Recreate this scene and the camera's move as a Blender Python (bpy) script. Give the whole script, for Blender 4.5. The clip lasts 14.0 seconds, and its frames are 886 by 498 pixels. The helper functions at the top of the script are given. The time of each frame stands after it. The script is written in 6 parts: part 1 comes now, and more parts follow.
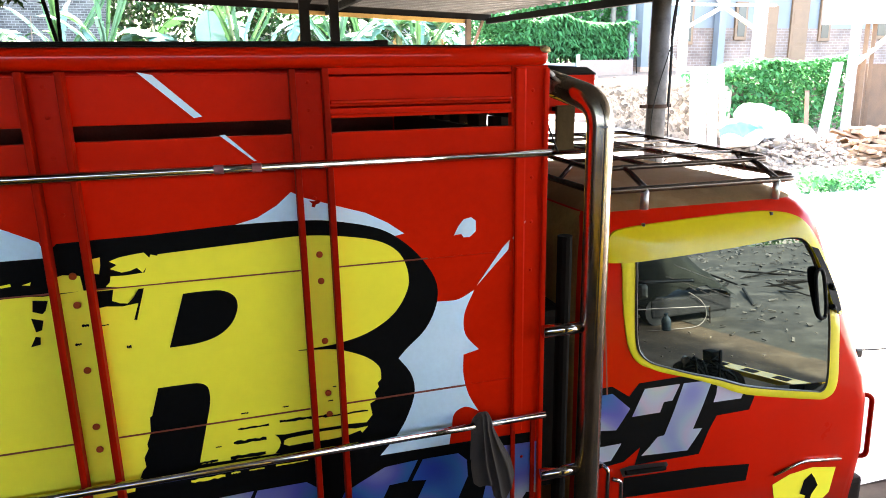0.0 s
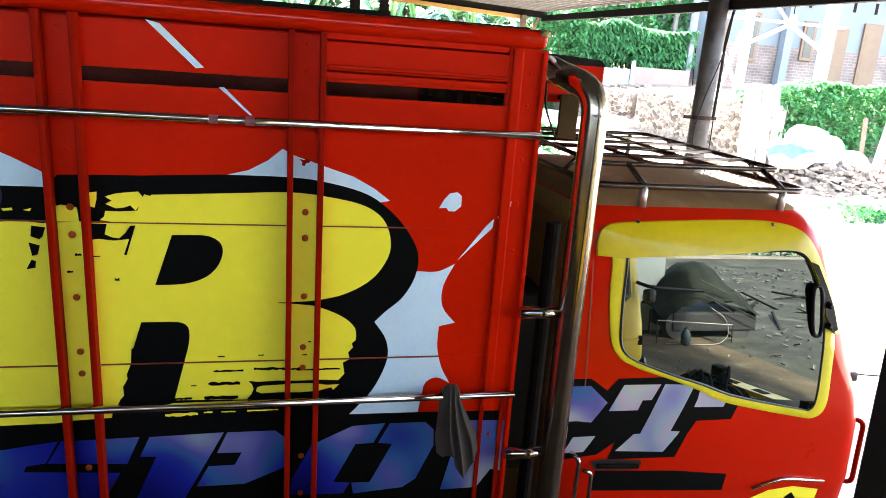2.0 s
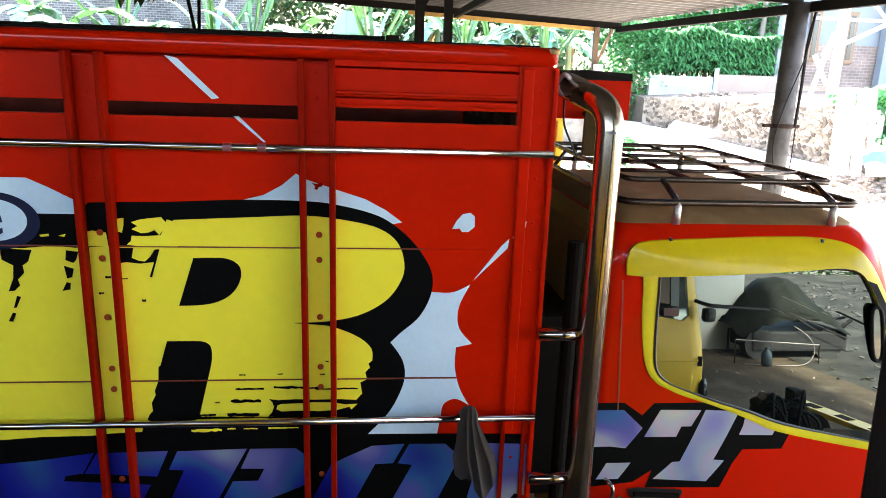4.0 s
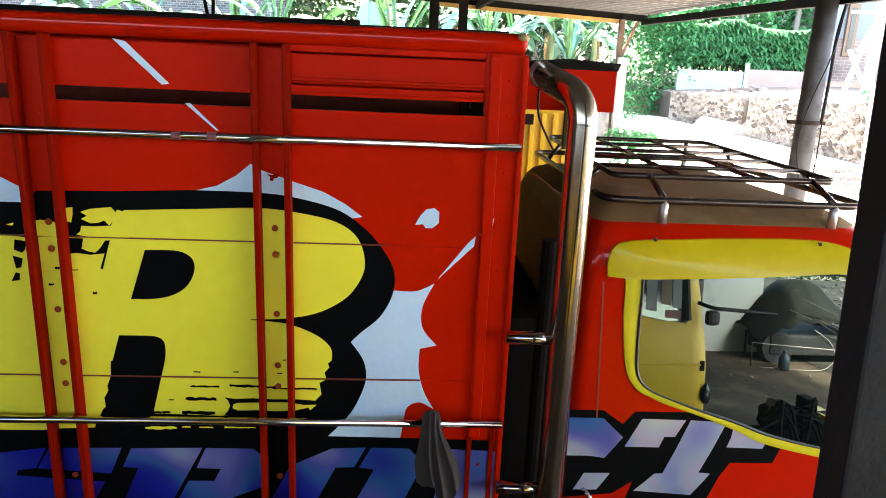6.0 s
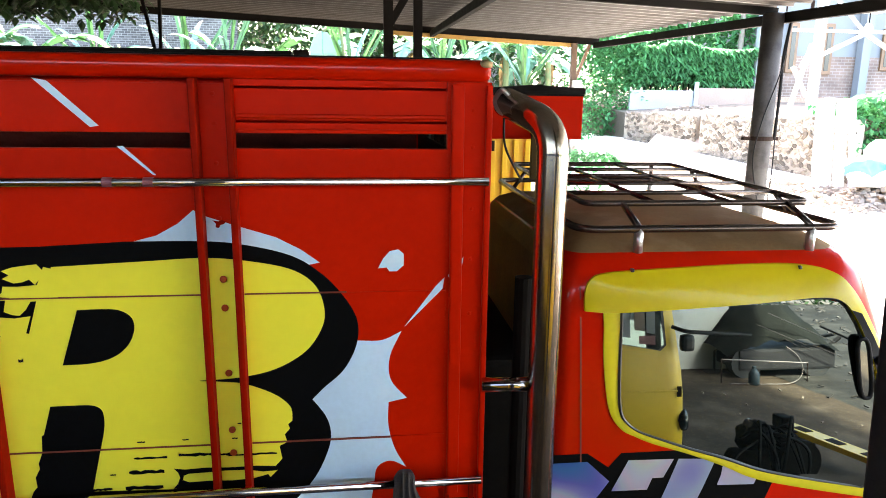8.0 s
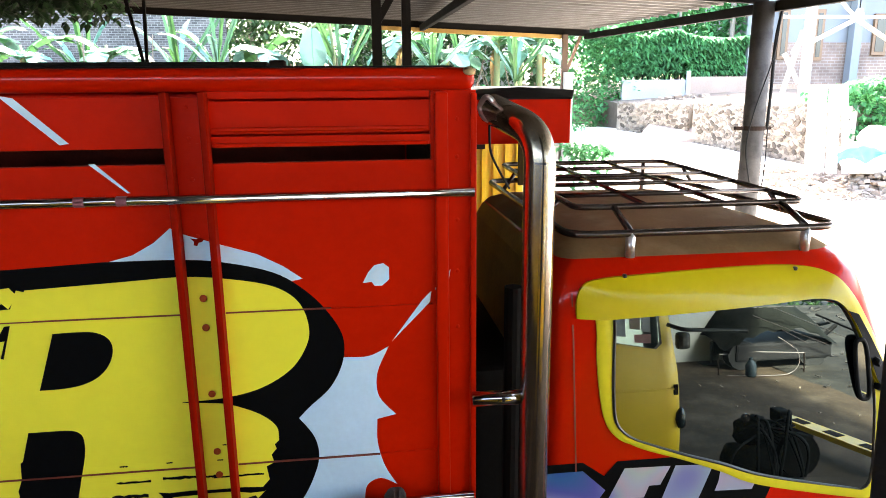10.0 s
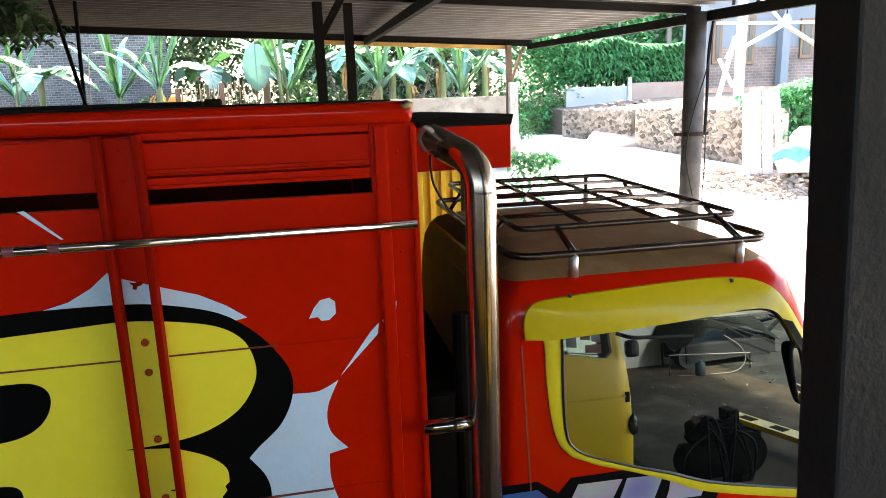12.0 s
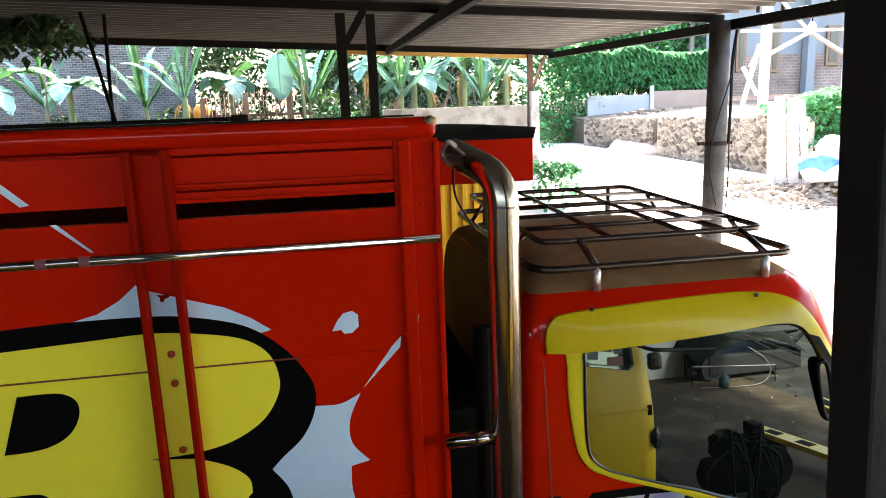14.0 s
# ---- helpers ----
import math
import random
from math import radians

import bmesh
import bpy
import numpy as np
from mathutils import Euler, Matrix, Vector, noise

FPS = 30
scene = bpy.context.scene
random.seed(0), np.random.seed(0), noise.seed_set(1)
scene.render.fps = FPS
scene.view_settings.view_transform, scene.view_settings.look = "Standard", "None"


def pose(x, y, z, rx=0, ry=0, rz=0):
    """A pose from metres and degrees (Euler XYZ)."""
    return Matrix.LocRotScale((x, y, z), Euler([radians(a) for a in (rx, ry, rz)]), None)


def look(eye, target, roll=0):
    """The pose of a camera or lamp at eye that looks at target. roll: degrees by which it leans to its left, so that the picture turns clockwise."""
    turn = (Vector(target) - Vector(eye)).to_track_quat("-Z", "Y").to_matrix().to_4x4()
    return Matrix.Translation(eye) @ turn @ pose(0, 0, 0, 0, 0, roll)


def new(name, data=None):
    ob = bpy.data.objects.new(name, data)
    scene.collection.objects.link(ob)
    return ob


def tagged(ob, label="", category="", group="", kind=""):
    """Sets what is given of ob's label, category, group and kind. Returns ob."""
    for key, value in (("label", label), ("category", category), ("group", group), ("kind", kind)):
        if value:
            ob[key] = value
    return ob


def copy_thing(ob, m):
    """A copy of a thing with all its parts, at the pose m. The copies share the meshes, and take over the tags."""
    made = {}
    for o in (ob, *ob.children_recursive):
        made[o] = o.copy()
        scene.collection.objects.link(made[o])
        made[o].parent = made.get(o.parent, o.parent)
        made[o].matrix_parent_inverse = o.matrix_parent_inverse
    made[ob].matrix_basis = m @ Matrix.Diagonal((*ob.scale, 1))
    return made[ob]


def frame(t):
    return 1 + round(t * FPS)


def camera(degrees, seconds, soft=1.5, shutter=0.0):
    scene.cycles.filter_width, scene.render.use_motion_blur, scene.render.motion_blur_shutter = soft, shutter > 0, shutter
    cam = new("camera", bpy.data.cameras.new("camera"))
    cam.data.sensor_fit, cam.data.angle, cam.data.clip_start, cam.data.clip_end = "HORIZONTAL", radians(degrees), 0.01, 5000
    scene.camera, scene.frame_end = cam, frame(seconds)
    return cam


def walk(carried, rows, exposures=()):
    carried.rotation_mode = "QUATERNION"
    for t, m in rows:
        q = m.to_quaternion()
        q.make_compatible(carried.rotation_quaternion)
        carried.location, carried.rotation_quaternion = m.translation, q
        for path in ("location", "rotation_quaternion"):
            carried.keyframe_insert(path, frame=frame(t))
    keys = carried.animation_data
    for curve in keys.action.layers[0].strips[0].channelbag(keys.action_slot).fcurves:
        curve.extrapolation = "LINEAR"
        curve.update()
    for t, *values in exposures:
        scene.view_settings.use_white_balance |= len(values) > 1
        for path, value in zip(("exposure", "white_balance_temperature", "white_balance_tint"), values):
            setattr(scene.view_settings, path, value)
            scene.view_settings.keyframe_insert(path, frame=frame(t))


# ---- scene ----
cam = camera(66.6, 14.0, 0.9)
PATH = [
    (0, (0.001, -0.007, 2.703), (0.559, 1.851, 2.214), -1.0),
    (0.5, (0.032, -0.036, 2.68), (0.535, 1.834, 2.18), 2.1),
    (1, (0.072, -0.065, 2.665), (0.485, 1.819, 2.138), 2.6),
    (1.5, (0.126, -0.105, 2.644), (0.545, 1.79, 2.158), 3.1),
    (2, (0.177, -0.132, 2.646), (0.622, 1.75, 2.138), 4.1),
    (2.5, (0.226, -0.169, 2.649), (0.638, 1.724, 2.15), 3.1),
    (3, (0.262, -0.186, 2.664), (0.643, 1.725, 2.213), 2.3),
    (3.2, (0.287, -0.182, 2.682), (0.629, 1.733, 2.221), 2.1),
    (5.5, (0.638, -0.101, 2.667), (0.752, 1.835, 2.178), 2.3),
    (6, (0.652, -0.058, 2.67), (0.777, 1.874, 2.17), 2.5),
    (6.5, (0.66, -0.002, 2.671), (0.799, 1.931, 2.176), 2.2),
    (7, (0.631, 0.015, 2.677), (0.791, 1.951, 2.2), 1.7),
    (7.5, (0.638, 0.09, 2.685), (0.86, 2.028, 2.241), 0.9),
    (7.7, (0.646, 0.106, 2.681), (0.876, 2.047, 2.258), 0.8),
    (10, (0.694, 0.188, 2.727), (0.938, 2.123, 2.283), -0.5),
    (10.5, (0.712, 0.194, 2.749), (0.991, 2.126, 2.314), -0.7),
    (11, (0.721, 0.196, 2.765), (1.036, 2.125, 2.339), -1.2),
    (11.5, (0.723, 0.19, 2.783), (1.081, 2.112, 2.361), -1.7),
    (12, (0.724, 0.185, 2.794), (1.103, 2.103, 2.373), -2.0),
    (12.5, (0.718, 0.172, 2.801), (1.115, 2.089, 2.393), -1.9),
    (13, (0.719, 0.179, 2.808), (1.093, 2.102, 2.409), -1.8),
    (13.5, (0.709, 0.165, 2.812), (1.063, 2.094, 2.419), -1.8),
    (14, (0.717, 0.182, 2.814), (1.039, 2.116, 2.418), -2.1),
]
EXPOSURES = [(t, stops + 0.42, 7250, 13) for t, stops in ((0, 4.36), (3, 4.36), (6.5, 4.3), (7.5, 4.34), (10, 4.32), (11.5, 4.08), (12.5, 3.68), (14, 3.68))]

walk(cam, [(t, look(eye, target, roll)) for t, eye, target, roll in PATH], EXPOSURES)

# ---- world and light ----
world = bpy.data.worlds.new("world")
scene.world = world
world.use_nodes = True
wn = world.node_tree
sky = wn.nodes.new("ShaderNodeTexSky")
sky.sky_type, sky.sun_disc = "NISHITA", False
sky.sun_elevation, sky.sun_rotation = radians(51.7), radians(18.4)
sky.air_density, sky.dust_density = 1.0, 3.0
wn.links.new(sky.outputs[0], wn.nodes["Background"].inputs[0])
wn.nodes["Background"].inputs[1].default_value = 0.15
sun = new("sun", bpy.data.lights.new("sun", "SUN"))
sun.data.energy, sun.data.angle, sun.data.color = 2.4, radians(3), (1.0, 0.95, 0.87)
sun.matrix_world = look((4, 12, 16), (0, 0, 0))

from mathutils.geometry import tessellate_polygon

# ---- materials ----
def mat(name, color, rough=0.5, metal=0.0, vary=0.12, scale=3.0, fine=60.0, bump=0.15, dirt=None, dirt_amount=0.0, coat=0.0, spec=0.5, wear=0.0, island=0.0, rand=0.0):
    """Painted, dusty or bare surface: tone varies at two scales, with fine relief and optional dirt stains."""
    m = bpy.data.materials.new(name)
    m.use_nodes = True
    t = m.node_tree
    b = t.nodes["Principled BSDF"]
    co = t.nodes.new("ShaderNodeTexCoord")
    big = t.nodes.new("ShaderNodeTexNoise")
    big.inputs["Scale"].default_value, big.inputs["Detail"].default_value = scale, 5
    sm = t.nodes.new("ShaderNodeTexNoise")
    sm.inputs["Scale"].default_value, sm.inputs["Detail"].default_value = fine, 4
    geo = t.nodes.new("ShaderNodeNewGeometry")
    for n in (big, sm):
        t.links.new(geo.outputs["Position"], n.inputs["Vector"])
    ramp = t.nodes.new("ShaderNodeMapRange")
    ramp.inputs[1].default_value, ramp.inputs[2].default_value = 0.3, 0.7
    ramp.inputs[3].default_value, ramp.inputs[4].default_value = 1 - vary, 1 + vary
    mixn = t.nodes.new("ShaderNodeMath")
    mixn.operation = "MULTIPLY_ADD"
    mixn.inputs[1].default_value, mixn.inputs[2].default_value = 0.35, 0
    t.links.new(sm.outputs[0], mixn.inputs[0])
    add = t.nodes.new("ShaderNodeMath")
    add.operation = "MULTIPLY_ADD"
    add.inputs[1].default_value = 0.65
    t.links.new(big.outputs[0], add.inputs[0])
    t.links.new(mixn.outputs[0], add.inputs[2])
    t.links.new(add.outputs[0], ramp.inputs[0])
    mul = t.nodes.new("ShaderNodeMix")
    mul.data_type, mul.blend_type = "RGBA", "MULTIPLY"
    mul.inputs["Factor"].default_value = 1
    mul.inputs["A"].default_value = (*color, 1)
    t.links.new(ramp.outputs[0], mul.inputs["B"])
    out = mul.outputs["Result"]
    if island or rand:
        r = t.nodes.new("ShaderNodeMapRange")
        amount = island or rand
        r.inputs[3].default_value, r.inputs[4].default_value = 1 - amount, 1 + amount
        if island:
            t.links.new(geo.outputs["Random Per Island"], r.inputs[0])
        else:
            oi = t.nodes.new("ShaderNodeObjectInfo")
            t.links.new(oi.outputs["Random"], r.inputs[0])
        mv = t.nodes.new("ShaderNodeMix")
        mv.data_type, mv.blend_type = "RGBA", "MULTIPLY"
        mv.inputs["Factor"].default_value = 1
        t.links.new(out, mv.inputs["A"])
        t.links.new(r.outputs[0], mv.inputs["B"])
        out = mv.outputs["Result"]
    if dirt:
        dn = t.nodes.new("ShaderNodeTexNoise")
        dn.inputs["Scale"].default_value, dn.inputs["Detail"].default_value = scale * 2.3, 7
        t.links.new(geo.outputs["Position"], dn.inputs["Vector"])
        dr = t.nodes.new("ShaderNodeMapRange")
        dr.inputs[1].default_value, dr.inputs[2].default_value = 0.62 - dirt_amount * 0.3, 0.75
        t.links.new(dn.outputs[0], dr.inputs[0])
        dm = t.nodes.new("ShaderNodeMix")
        dm.data_type = "RGBA"
        t.links.new(dr.outputs[0], dm.inputs["Factor"])
        t.links.new(out, dm.inputs["A"])
        dm.inputs["B"].default_value = (*dirt, 1)
        out = dm.outputs["Result"]
    t.links.new(out, b.inputs["Base Color"])
    rr = t.nodes.new("ShaderNodeMapRange")
    rr.inputs[3].default_value, rr.inputs[4].default_value = max(0.02, rough * 0.8), min(1, rough * 1.2)
    t.links.new(big.outputs[0], rr.inputs[0])
    t.links.new(rr.outputs[0], b.inputs["Roughness"])
    b.inputs["Metallic"].default_value = metal
    b.inputs["Coat Weight"].default_value = coat
    b.inputs["Coat Roughness"].default_value = 0.06
    b.inputs["Specular IOR Level"].default_value = spec
    if bump:
        bp = t.nodes.new("ShaderNodeBump")
        bp.inputs["Strength"].default_value, bp.inputs["Distance"].default_value = bump, 0.01
        t.links.new(sm.outputs[0], bp.inputs["Height"])
        t.links.new(bp.outputs[0], b.inputs["Normal"])
    return m


RED = mat("red_paint", (0.55, 0.0112, 0.001), 0.42, vary=0.10, scale=2, fine=30, bump=0.03, spec=0.05)
RED_CAB = mat("red_cab_paint", (0.48, 0.010, 0.0018), 0.3, vary=0.05, scale=2, fine=30, bump=0.006, coat=0.22, spec=0.03)
RED_GLOSS = mat("glossy_red_rail_paint", (0.50, 0.010, 0.0015), 0.25, vary=0.1, scale=3, fine=60, bump=0.03, coat=0.5, spec=0.2)
# the wall's red, darkened: shade on the post lips is put into this colour
RED_SHADED = mat("shaded_red_paint", (0.26, 0.007, 0.0015), 0.55, vary=0.14, scale=4, fine=40, bump=0.04, spec=0.03)
YELLOW_STICKER = mat("yellow_sticker", (0.93, 0.80, 0.05), 0.45, vary=0.05, scale=1.5, fine=25, bump=0.03, spec=0.2)
BLACK_STICKER = mat("black_sticker", (0.003, 0.003, 0.003), 0.6, vary=0.2, scale=3, bump=0.03, spec=0.04)
SILVER_STICKER = mat("pale_silver_sticker", (0.57, 0.74, 0.85), 0.4, metal=0.0, vary=0.08, scale=2.5, bump=0.02)
NAVY_STICKER = mat("navy_sticker", (0.012, 0.016, 0.045), 0.5, vary=0.1, bump=0.02, spec=0.1)
YELLOW_PLASTIC = mat("yellow_visor_plastic", (0.50, 0.39, 0.010), 0.25, vary=0.10, scale=4, fine=25, bump=0.02, coat=0.12, spec=0.1)
YELLOW_FRAME = mat("yellow_frame_paint", (0.60, 0.51, 0.020), 0.35, vary=0.10, scale=4, fine=40, bump=0.02, coat=0.35, spec=0.2)
YELLOW_TRUCK = mat("yellow_truck_paint", (0.74, 0.46, 0.012), 0.4, vary=0.12, bump=0.02, coat=0.15)
TAN = mat("dusty_tan_roof", (0.215, 0.12, 0.05), 0.8, spec=0.12, vary=0.18, scale=3, fine=80, bump=0.08, dirt=(0.27, 0.17, 0.085), dirt_amount=0.3)
DARK_BOARD = mat("dark_brown_board", (0.055, 0.034, 0.012), 0.7, vary=0.3, scale=4, fine=60, bump=0.15, spec=0.1)
BROWN_MATT = mat("dull_brown_panel", (0.33, 0.205, 0.07), 0.55, vary=0.3, scale=4, fine=60, bump=0.1, spec=0.05)
CHROME = mat("chrome_pipe", (0.46, 0.455, 0.46), 0.035, metal=1.0, vary=0.15, scale=6, fine=60, bump=0.006)
PIPE = mat("browned_chrome_pipe", (0.52, 0.45, 0.36), 0.16, metal=1.0, vary=0.25, scale=5, fine=50, bump=0.01)
brushed = PIPE.node_tree.nodes["Principled BSDF"]      # drawn along its length
brushed.inputs["Anisotropic"].default_value, brushed.inputs["Anisotropic Rotation"].default_value = 0.95, 0.25
FOIL = mat("crumpled_foil", (0.62, 0.62, 0.62), 0.3, metal=0.9, vary=0.2, scale=20, fine=120, bump=0.4)
STEEL = mat("dull_steel_tube", (0.10, 0.078, 0.066), 0.25, metal=0.85, vary=0.2, scale=8, fine=120, bump=0.06)
BLACK_PLASTIC = mat("black_plastic", (0.012, 0.012, 0.013), 0.4, vary=0.2, bump=0.05)
MATT_BLACK = mat("matt_black_plastic", (0.006, 0.006, 0.006), 0.7, vary=0.2, bump=0.05, spec=0.15)
RUBBER = mat("tyre_rubber", (0.02, 0.02, 0.02), 0.8, vary=0.2, bump=0.3)
DARK_STEEL = mat("dark_chassis_steel", (0.020, 0.012, 0.009), 0.8, vary=0.3, bump=0.1, spec=0.06)
COVER = mat("grey_green_cover", (0.012, 0.013, 0.011), 0.8, vary=0.5, scale=4, fine=20, bump=0.6, spec=0.04)
DARK_CLOTH = mat("black_tarpaulin", (0.010, 0.008, 0.008), 0.7, spec=0.1, vary=0.25, bump=0.1)
RAG = mat("brown_rag", (0.036, 0.027, 0.022), 0.95, vary=0.3, scale=12, fine=300, bump=0.4)
BOLT = mat("red_painted_bolt", (0.40, 0.06, 0.012), 0.6, vary=0.2, fine=200, bump=0.1, spec=0.08)
TAPE = mat("dull_pink_tape", (0.24, 0.075, 0.085), 0.4, vary=0.1, bump=0.1)
SEAM = mat("seam_dark_red", (0.20, 0.028, 0.010), 0.7, vary=0.2, bump=0.0)
EARTH = mat("packed_earth", (0.10, 0.077, 0.056), 0.9, vary=0.3, scale=0.7, fine=14, bump=0.5, dirt=(0.20, 0.165, 0.13), dirt_amount=0.3)
SOIL = mat("dark_soil", (0.055, 0.042, 0.03), 0.95, vary=0.35, scale=1.2, fine=16, bump=0.6)
YARD = mat("dusty_yard", (0.030, 0.028, 0.024), 0.9, vary=0.5, scale=0.9, fine=7, bump=0.6, dirt=(0.062, 0.058, 0.05), dirt_amount=0.35, spec=0.1)
OILY_EARTH = mat("oil_stained_earth", (0.055, 0.040, 0.028), 0.85, vary=0.5, scale=0.9, fine=9, bump=0.7, dirt=(0.115, 0.088, 0.064), dirt_amount=0.4, spec=0.08)
CONCRETE_ROAD = mat("pale_concrete_road", (0.55, 0.52, 0.47), 0.85, vary=0.15, scale=0.8, fine=25, bump=0.3, dirt=(0.30, 0.25, 0.19), dirt_amount=0.15)
CONCRETE = mat("weathered_concrete", (0.40, 0.39, 0.37), 0.85, vary=0.25, scale=1.2, fine=30, bump=0.3, dirt=(0.12, 0.11, 0.09), dirt_amount=0.45)
PLASTER = mat("white_plaster_wall", (0.52, 0.53, 0.50), 0.85, vary=0.1, scale=0.8, fine=30, bump=0.15, dirt=(0.35, 0.33, 0.30), dirt_amount=0.2)
MORTAR = mat("mortar", (0.29, 0.25, 0.20), 0.9, vary=0.2, bump=0.4)
STONE = mat("river_stone", (0.185, 0.155, 0.125), 0.9, vary=0.4, scale=9, fine=50, bump=0.4, rand=0.6, spec=0.15)
ROOF_SHEET = mat("weathered_roof_sheet", (0.058, 0.053, 0.048), 0.6, metal=0.0, vary=0.22, scale=0.8, fine=10, bump=0.1, dirt=(0.03, 0.024, 0.018), dirt_amount=0.3)
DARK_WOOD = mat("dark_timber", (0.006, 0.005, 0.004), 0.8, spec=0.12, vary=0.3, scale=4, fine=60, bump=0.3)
YELLOW_BEAM = mat("yellow_fascia", (0.34, 0.20, 0.045), 0.6, vary=0.25, bump=0.1)
POLE = mat("grey_concrete_pole", (0.045, 0.043, 0.041), 0.75, spec=0.2, vary=0.25, scale=2.5, fine=40, bump=0.25, dirt=(0.02, 0.018, 0.017), dirt_amount=0.4)
COLUMN = mat("dark_grey_column", (0.0085, 0.008, 0.009), 0.8, vary=0.3, scale=5, fine=60, bump=0.3)
WHITE_WOOD = mat("whitewashed_timber", (0.52, 0.50, 0.47), 0.75, vary=0.12, scale=3, fine=50, bump=0.25, rand=0.1)
BROWN_WOOD = mat("brown_timber", (0.27, 0.165, 0.095), 0.75, vary=0.3, scale=3, fine=60, bump=0.3, rand=0.25)
FENCE_WOOD = mat("weathered_fence_wood", (0.13, 0.078, 0.045), 0.8, vary=0.3, scale=3, fine=60, bump=0.3, rand=0.35)
ORANGE_WOOD = mat("varnished_orange_wood", (0.14, 0.08, 0.04), 0.5, vary=0.2, bump=0.1)
HOUSE_WALL = mat("pale_blue_house_wall", (0.155, 0.178, 0.195), 0.85, vary=0.12, scale=0.7, bump=0.1)
HOUSE_GLASS = mat("dark_house_glass", (0.02, 0.025, 0.03), 0.1, vary=0.1, bump=0.0)
ROOF_TILE = mat("clay_tile", (0.28, 0.12, 0.07), 0.8, vary=0.25, bump=0.3)
SACK_WHITE = mat("white_sack", (0.70, 0.69, 0.67), 0.7, vary=0.12, bump=0.3)
SACK_BLUE = mat("blue_tarpaulin", (0.05, 0.17, 0.32), 0.5, vary=0.2, bump=0.2)
ORANGE_BAG = mat("orange_bag", (0.55, 0.24, 0.02), 0.5, vary=0.2, bump=0.2)
PRIMER = mat("worn_primer", (0.42, 0.30, 0.14), 0.6, vary=0.35, scale=30, fine=120, bump=0.2, dirt=(0.35, 0.02, 0.01), dirt_amount=0.4)
JUG_BLUE = mat("dusty_blue_plastic", (0.025, 0.045, 0.055), 0.5, vary=0.2, bump=0.1)
RUBBLE = mat("rubble", (0.22, 0.17, 0.13), 0.9, vary=0.25, bump=0.4, island=0.3)
DARK_RUBBLE = mat("dark_rubble", (0.05, 0.044, 0.038), 0.9, vary=0.3, bump=0.4, island=0.6)
LEAF_BANANA = mat("banana_leaf", (0.055, 0.15, 0.05), 0.45, vary=0.25, scale=2, fine=30, bump=0.1, rand=0.35)
# paler copy of the leaf: light and sky sheen are put into its colour
LEAF_LIT = mat("lit_banana_leaf", (0.12, 0.27, 0.20), 0.4, vary=0.2, scale=2, fine=30, bump=0.1, rand=0.25)
LEAF_DRY = mat("dry_banana_leaf", (0.20, 0.13, 0.055), 0.7, vary=0.3, bump=0.2)
STEM = mat("banana_stem", (0.12, 0.16, 0.06), 0.6, vary=0.3, scale=3, fine=30, bump=0.2, dirt=(0.2, 0.12, 0.05), dirt_amount=0.3)
HEDGE = mat("hedge_leaf", (0.075, 0.26, 0.10), 0.6, spec=0.2, vary=0.2, bump=0.05, island=0.45)
HEDGE_DARK = mat("dark_tree_leaf", (0.035, 0.085, 0.025), 0.6, vary=0.2, bump=0.05, island=0.45)
PALE_BARK = mat("pale_bark", (0.17, 0.15, 0.12), 0.9, vary=0.3, scale=5, fine=40, bump=0.4)
BARK = mat("bark", (0.16, 0.12, 0.09), 0.9, vary=0.3, scale=6, bump=0.5)
TIN = mat("old_tin_sheet", (0.22, 0.19, 0.18), 0.6, metal=0.3, vary=0.3, bump=0.15)
LOW_WALL = mat("pale_blue_render", (0.27, 0.285, 0.295), 0.85, vary=0.15, scale=1.0, fine=20, bump=0.2, dirt=(0.30, 0.29, 0.27), dirt_amount=0.3)
LOW_WALL_BEIGE = mat("beige_render", (0.24, 0.18, 0.145), 0.85, vary=0.15, scale=1.0, fine=20, bump=0.2, dirt=(0.28, 0.22, 0.18), dirt_amount=0.3)
RED_EARTH = mat("red_earth", (0.34, 0.21, 0.15), 0.95, vary=0.3, scale=1.5, fine=15, bump=0.5, dirt=(0.45, 0.38, 0.32), dirt_amount=0.3)
RAMP = mat("pale_reddish_ramp", (0.42, 0.33, 0.28), 0.9, vary=0.2, scale=1.5, fine=20, bump=0.4, dirt=(0.28, 0.19, 0.14), dirt_amount=0.3)
VERGE = mat("trodden_verge_earth", (0.13, 0.10, 0.078), 0.95, vary=0.4, scale=1.6, fine=14, bump=0.6, dirt=(0.24, 0.20, 0.165), dirt_amount=0.35)
# matt near-black; the shade in the gap behind the cab is put into it
SHADE_BLACK = mat("shade_black_matt", (0.006, 0.005, 0.004), 0.8, vary=0.3, scale=6, fine=50, bump=0.2, spec=0.04)
CABLE = mat("black_cable", (0.008, 0.008, 0.008), 0.7, vary=0.1, bump=0, spec=0.1)
SLOT_DARK = mat("darkened_red_slot_sheet", (0.13, 0.035, 0.026), 0.8, vary=0.35, scale=5, fine=70, bump=0.2, spec=0.1)


def translucent(m, amount=0.35):
    t = m.node_tree
    b = t.nodes["Principled BSDF"]
    tr = t.nodes.new("ShaderNodeBsdfTranslucent")
    mx = t.nodes.new("ShaderNodeMixShader")
    mx.inputs[0].default_value = amount
    src = b.inputs["Base Color"].links[0].from_socket
    t.links.new(src, tr.inputs[0])
    t.links.new(b.outputs[0], mx.inputs[1])
    t.links.new(tr.outputs[0], mx.inputs[2])
    t.links.new(mx.outputs[0], t.nodes["Material Output"].inputs[0])


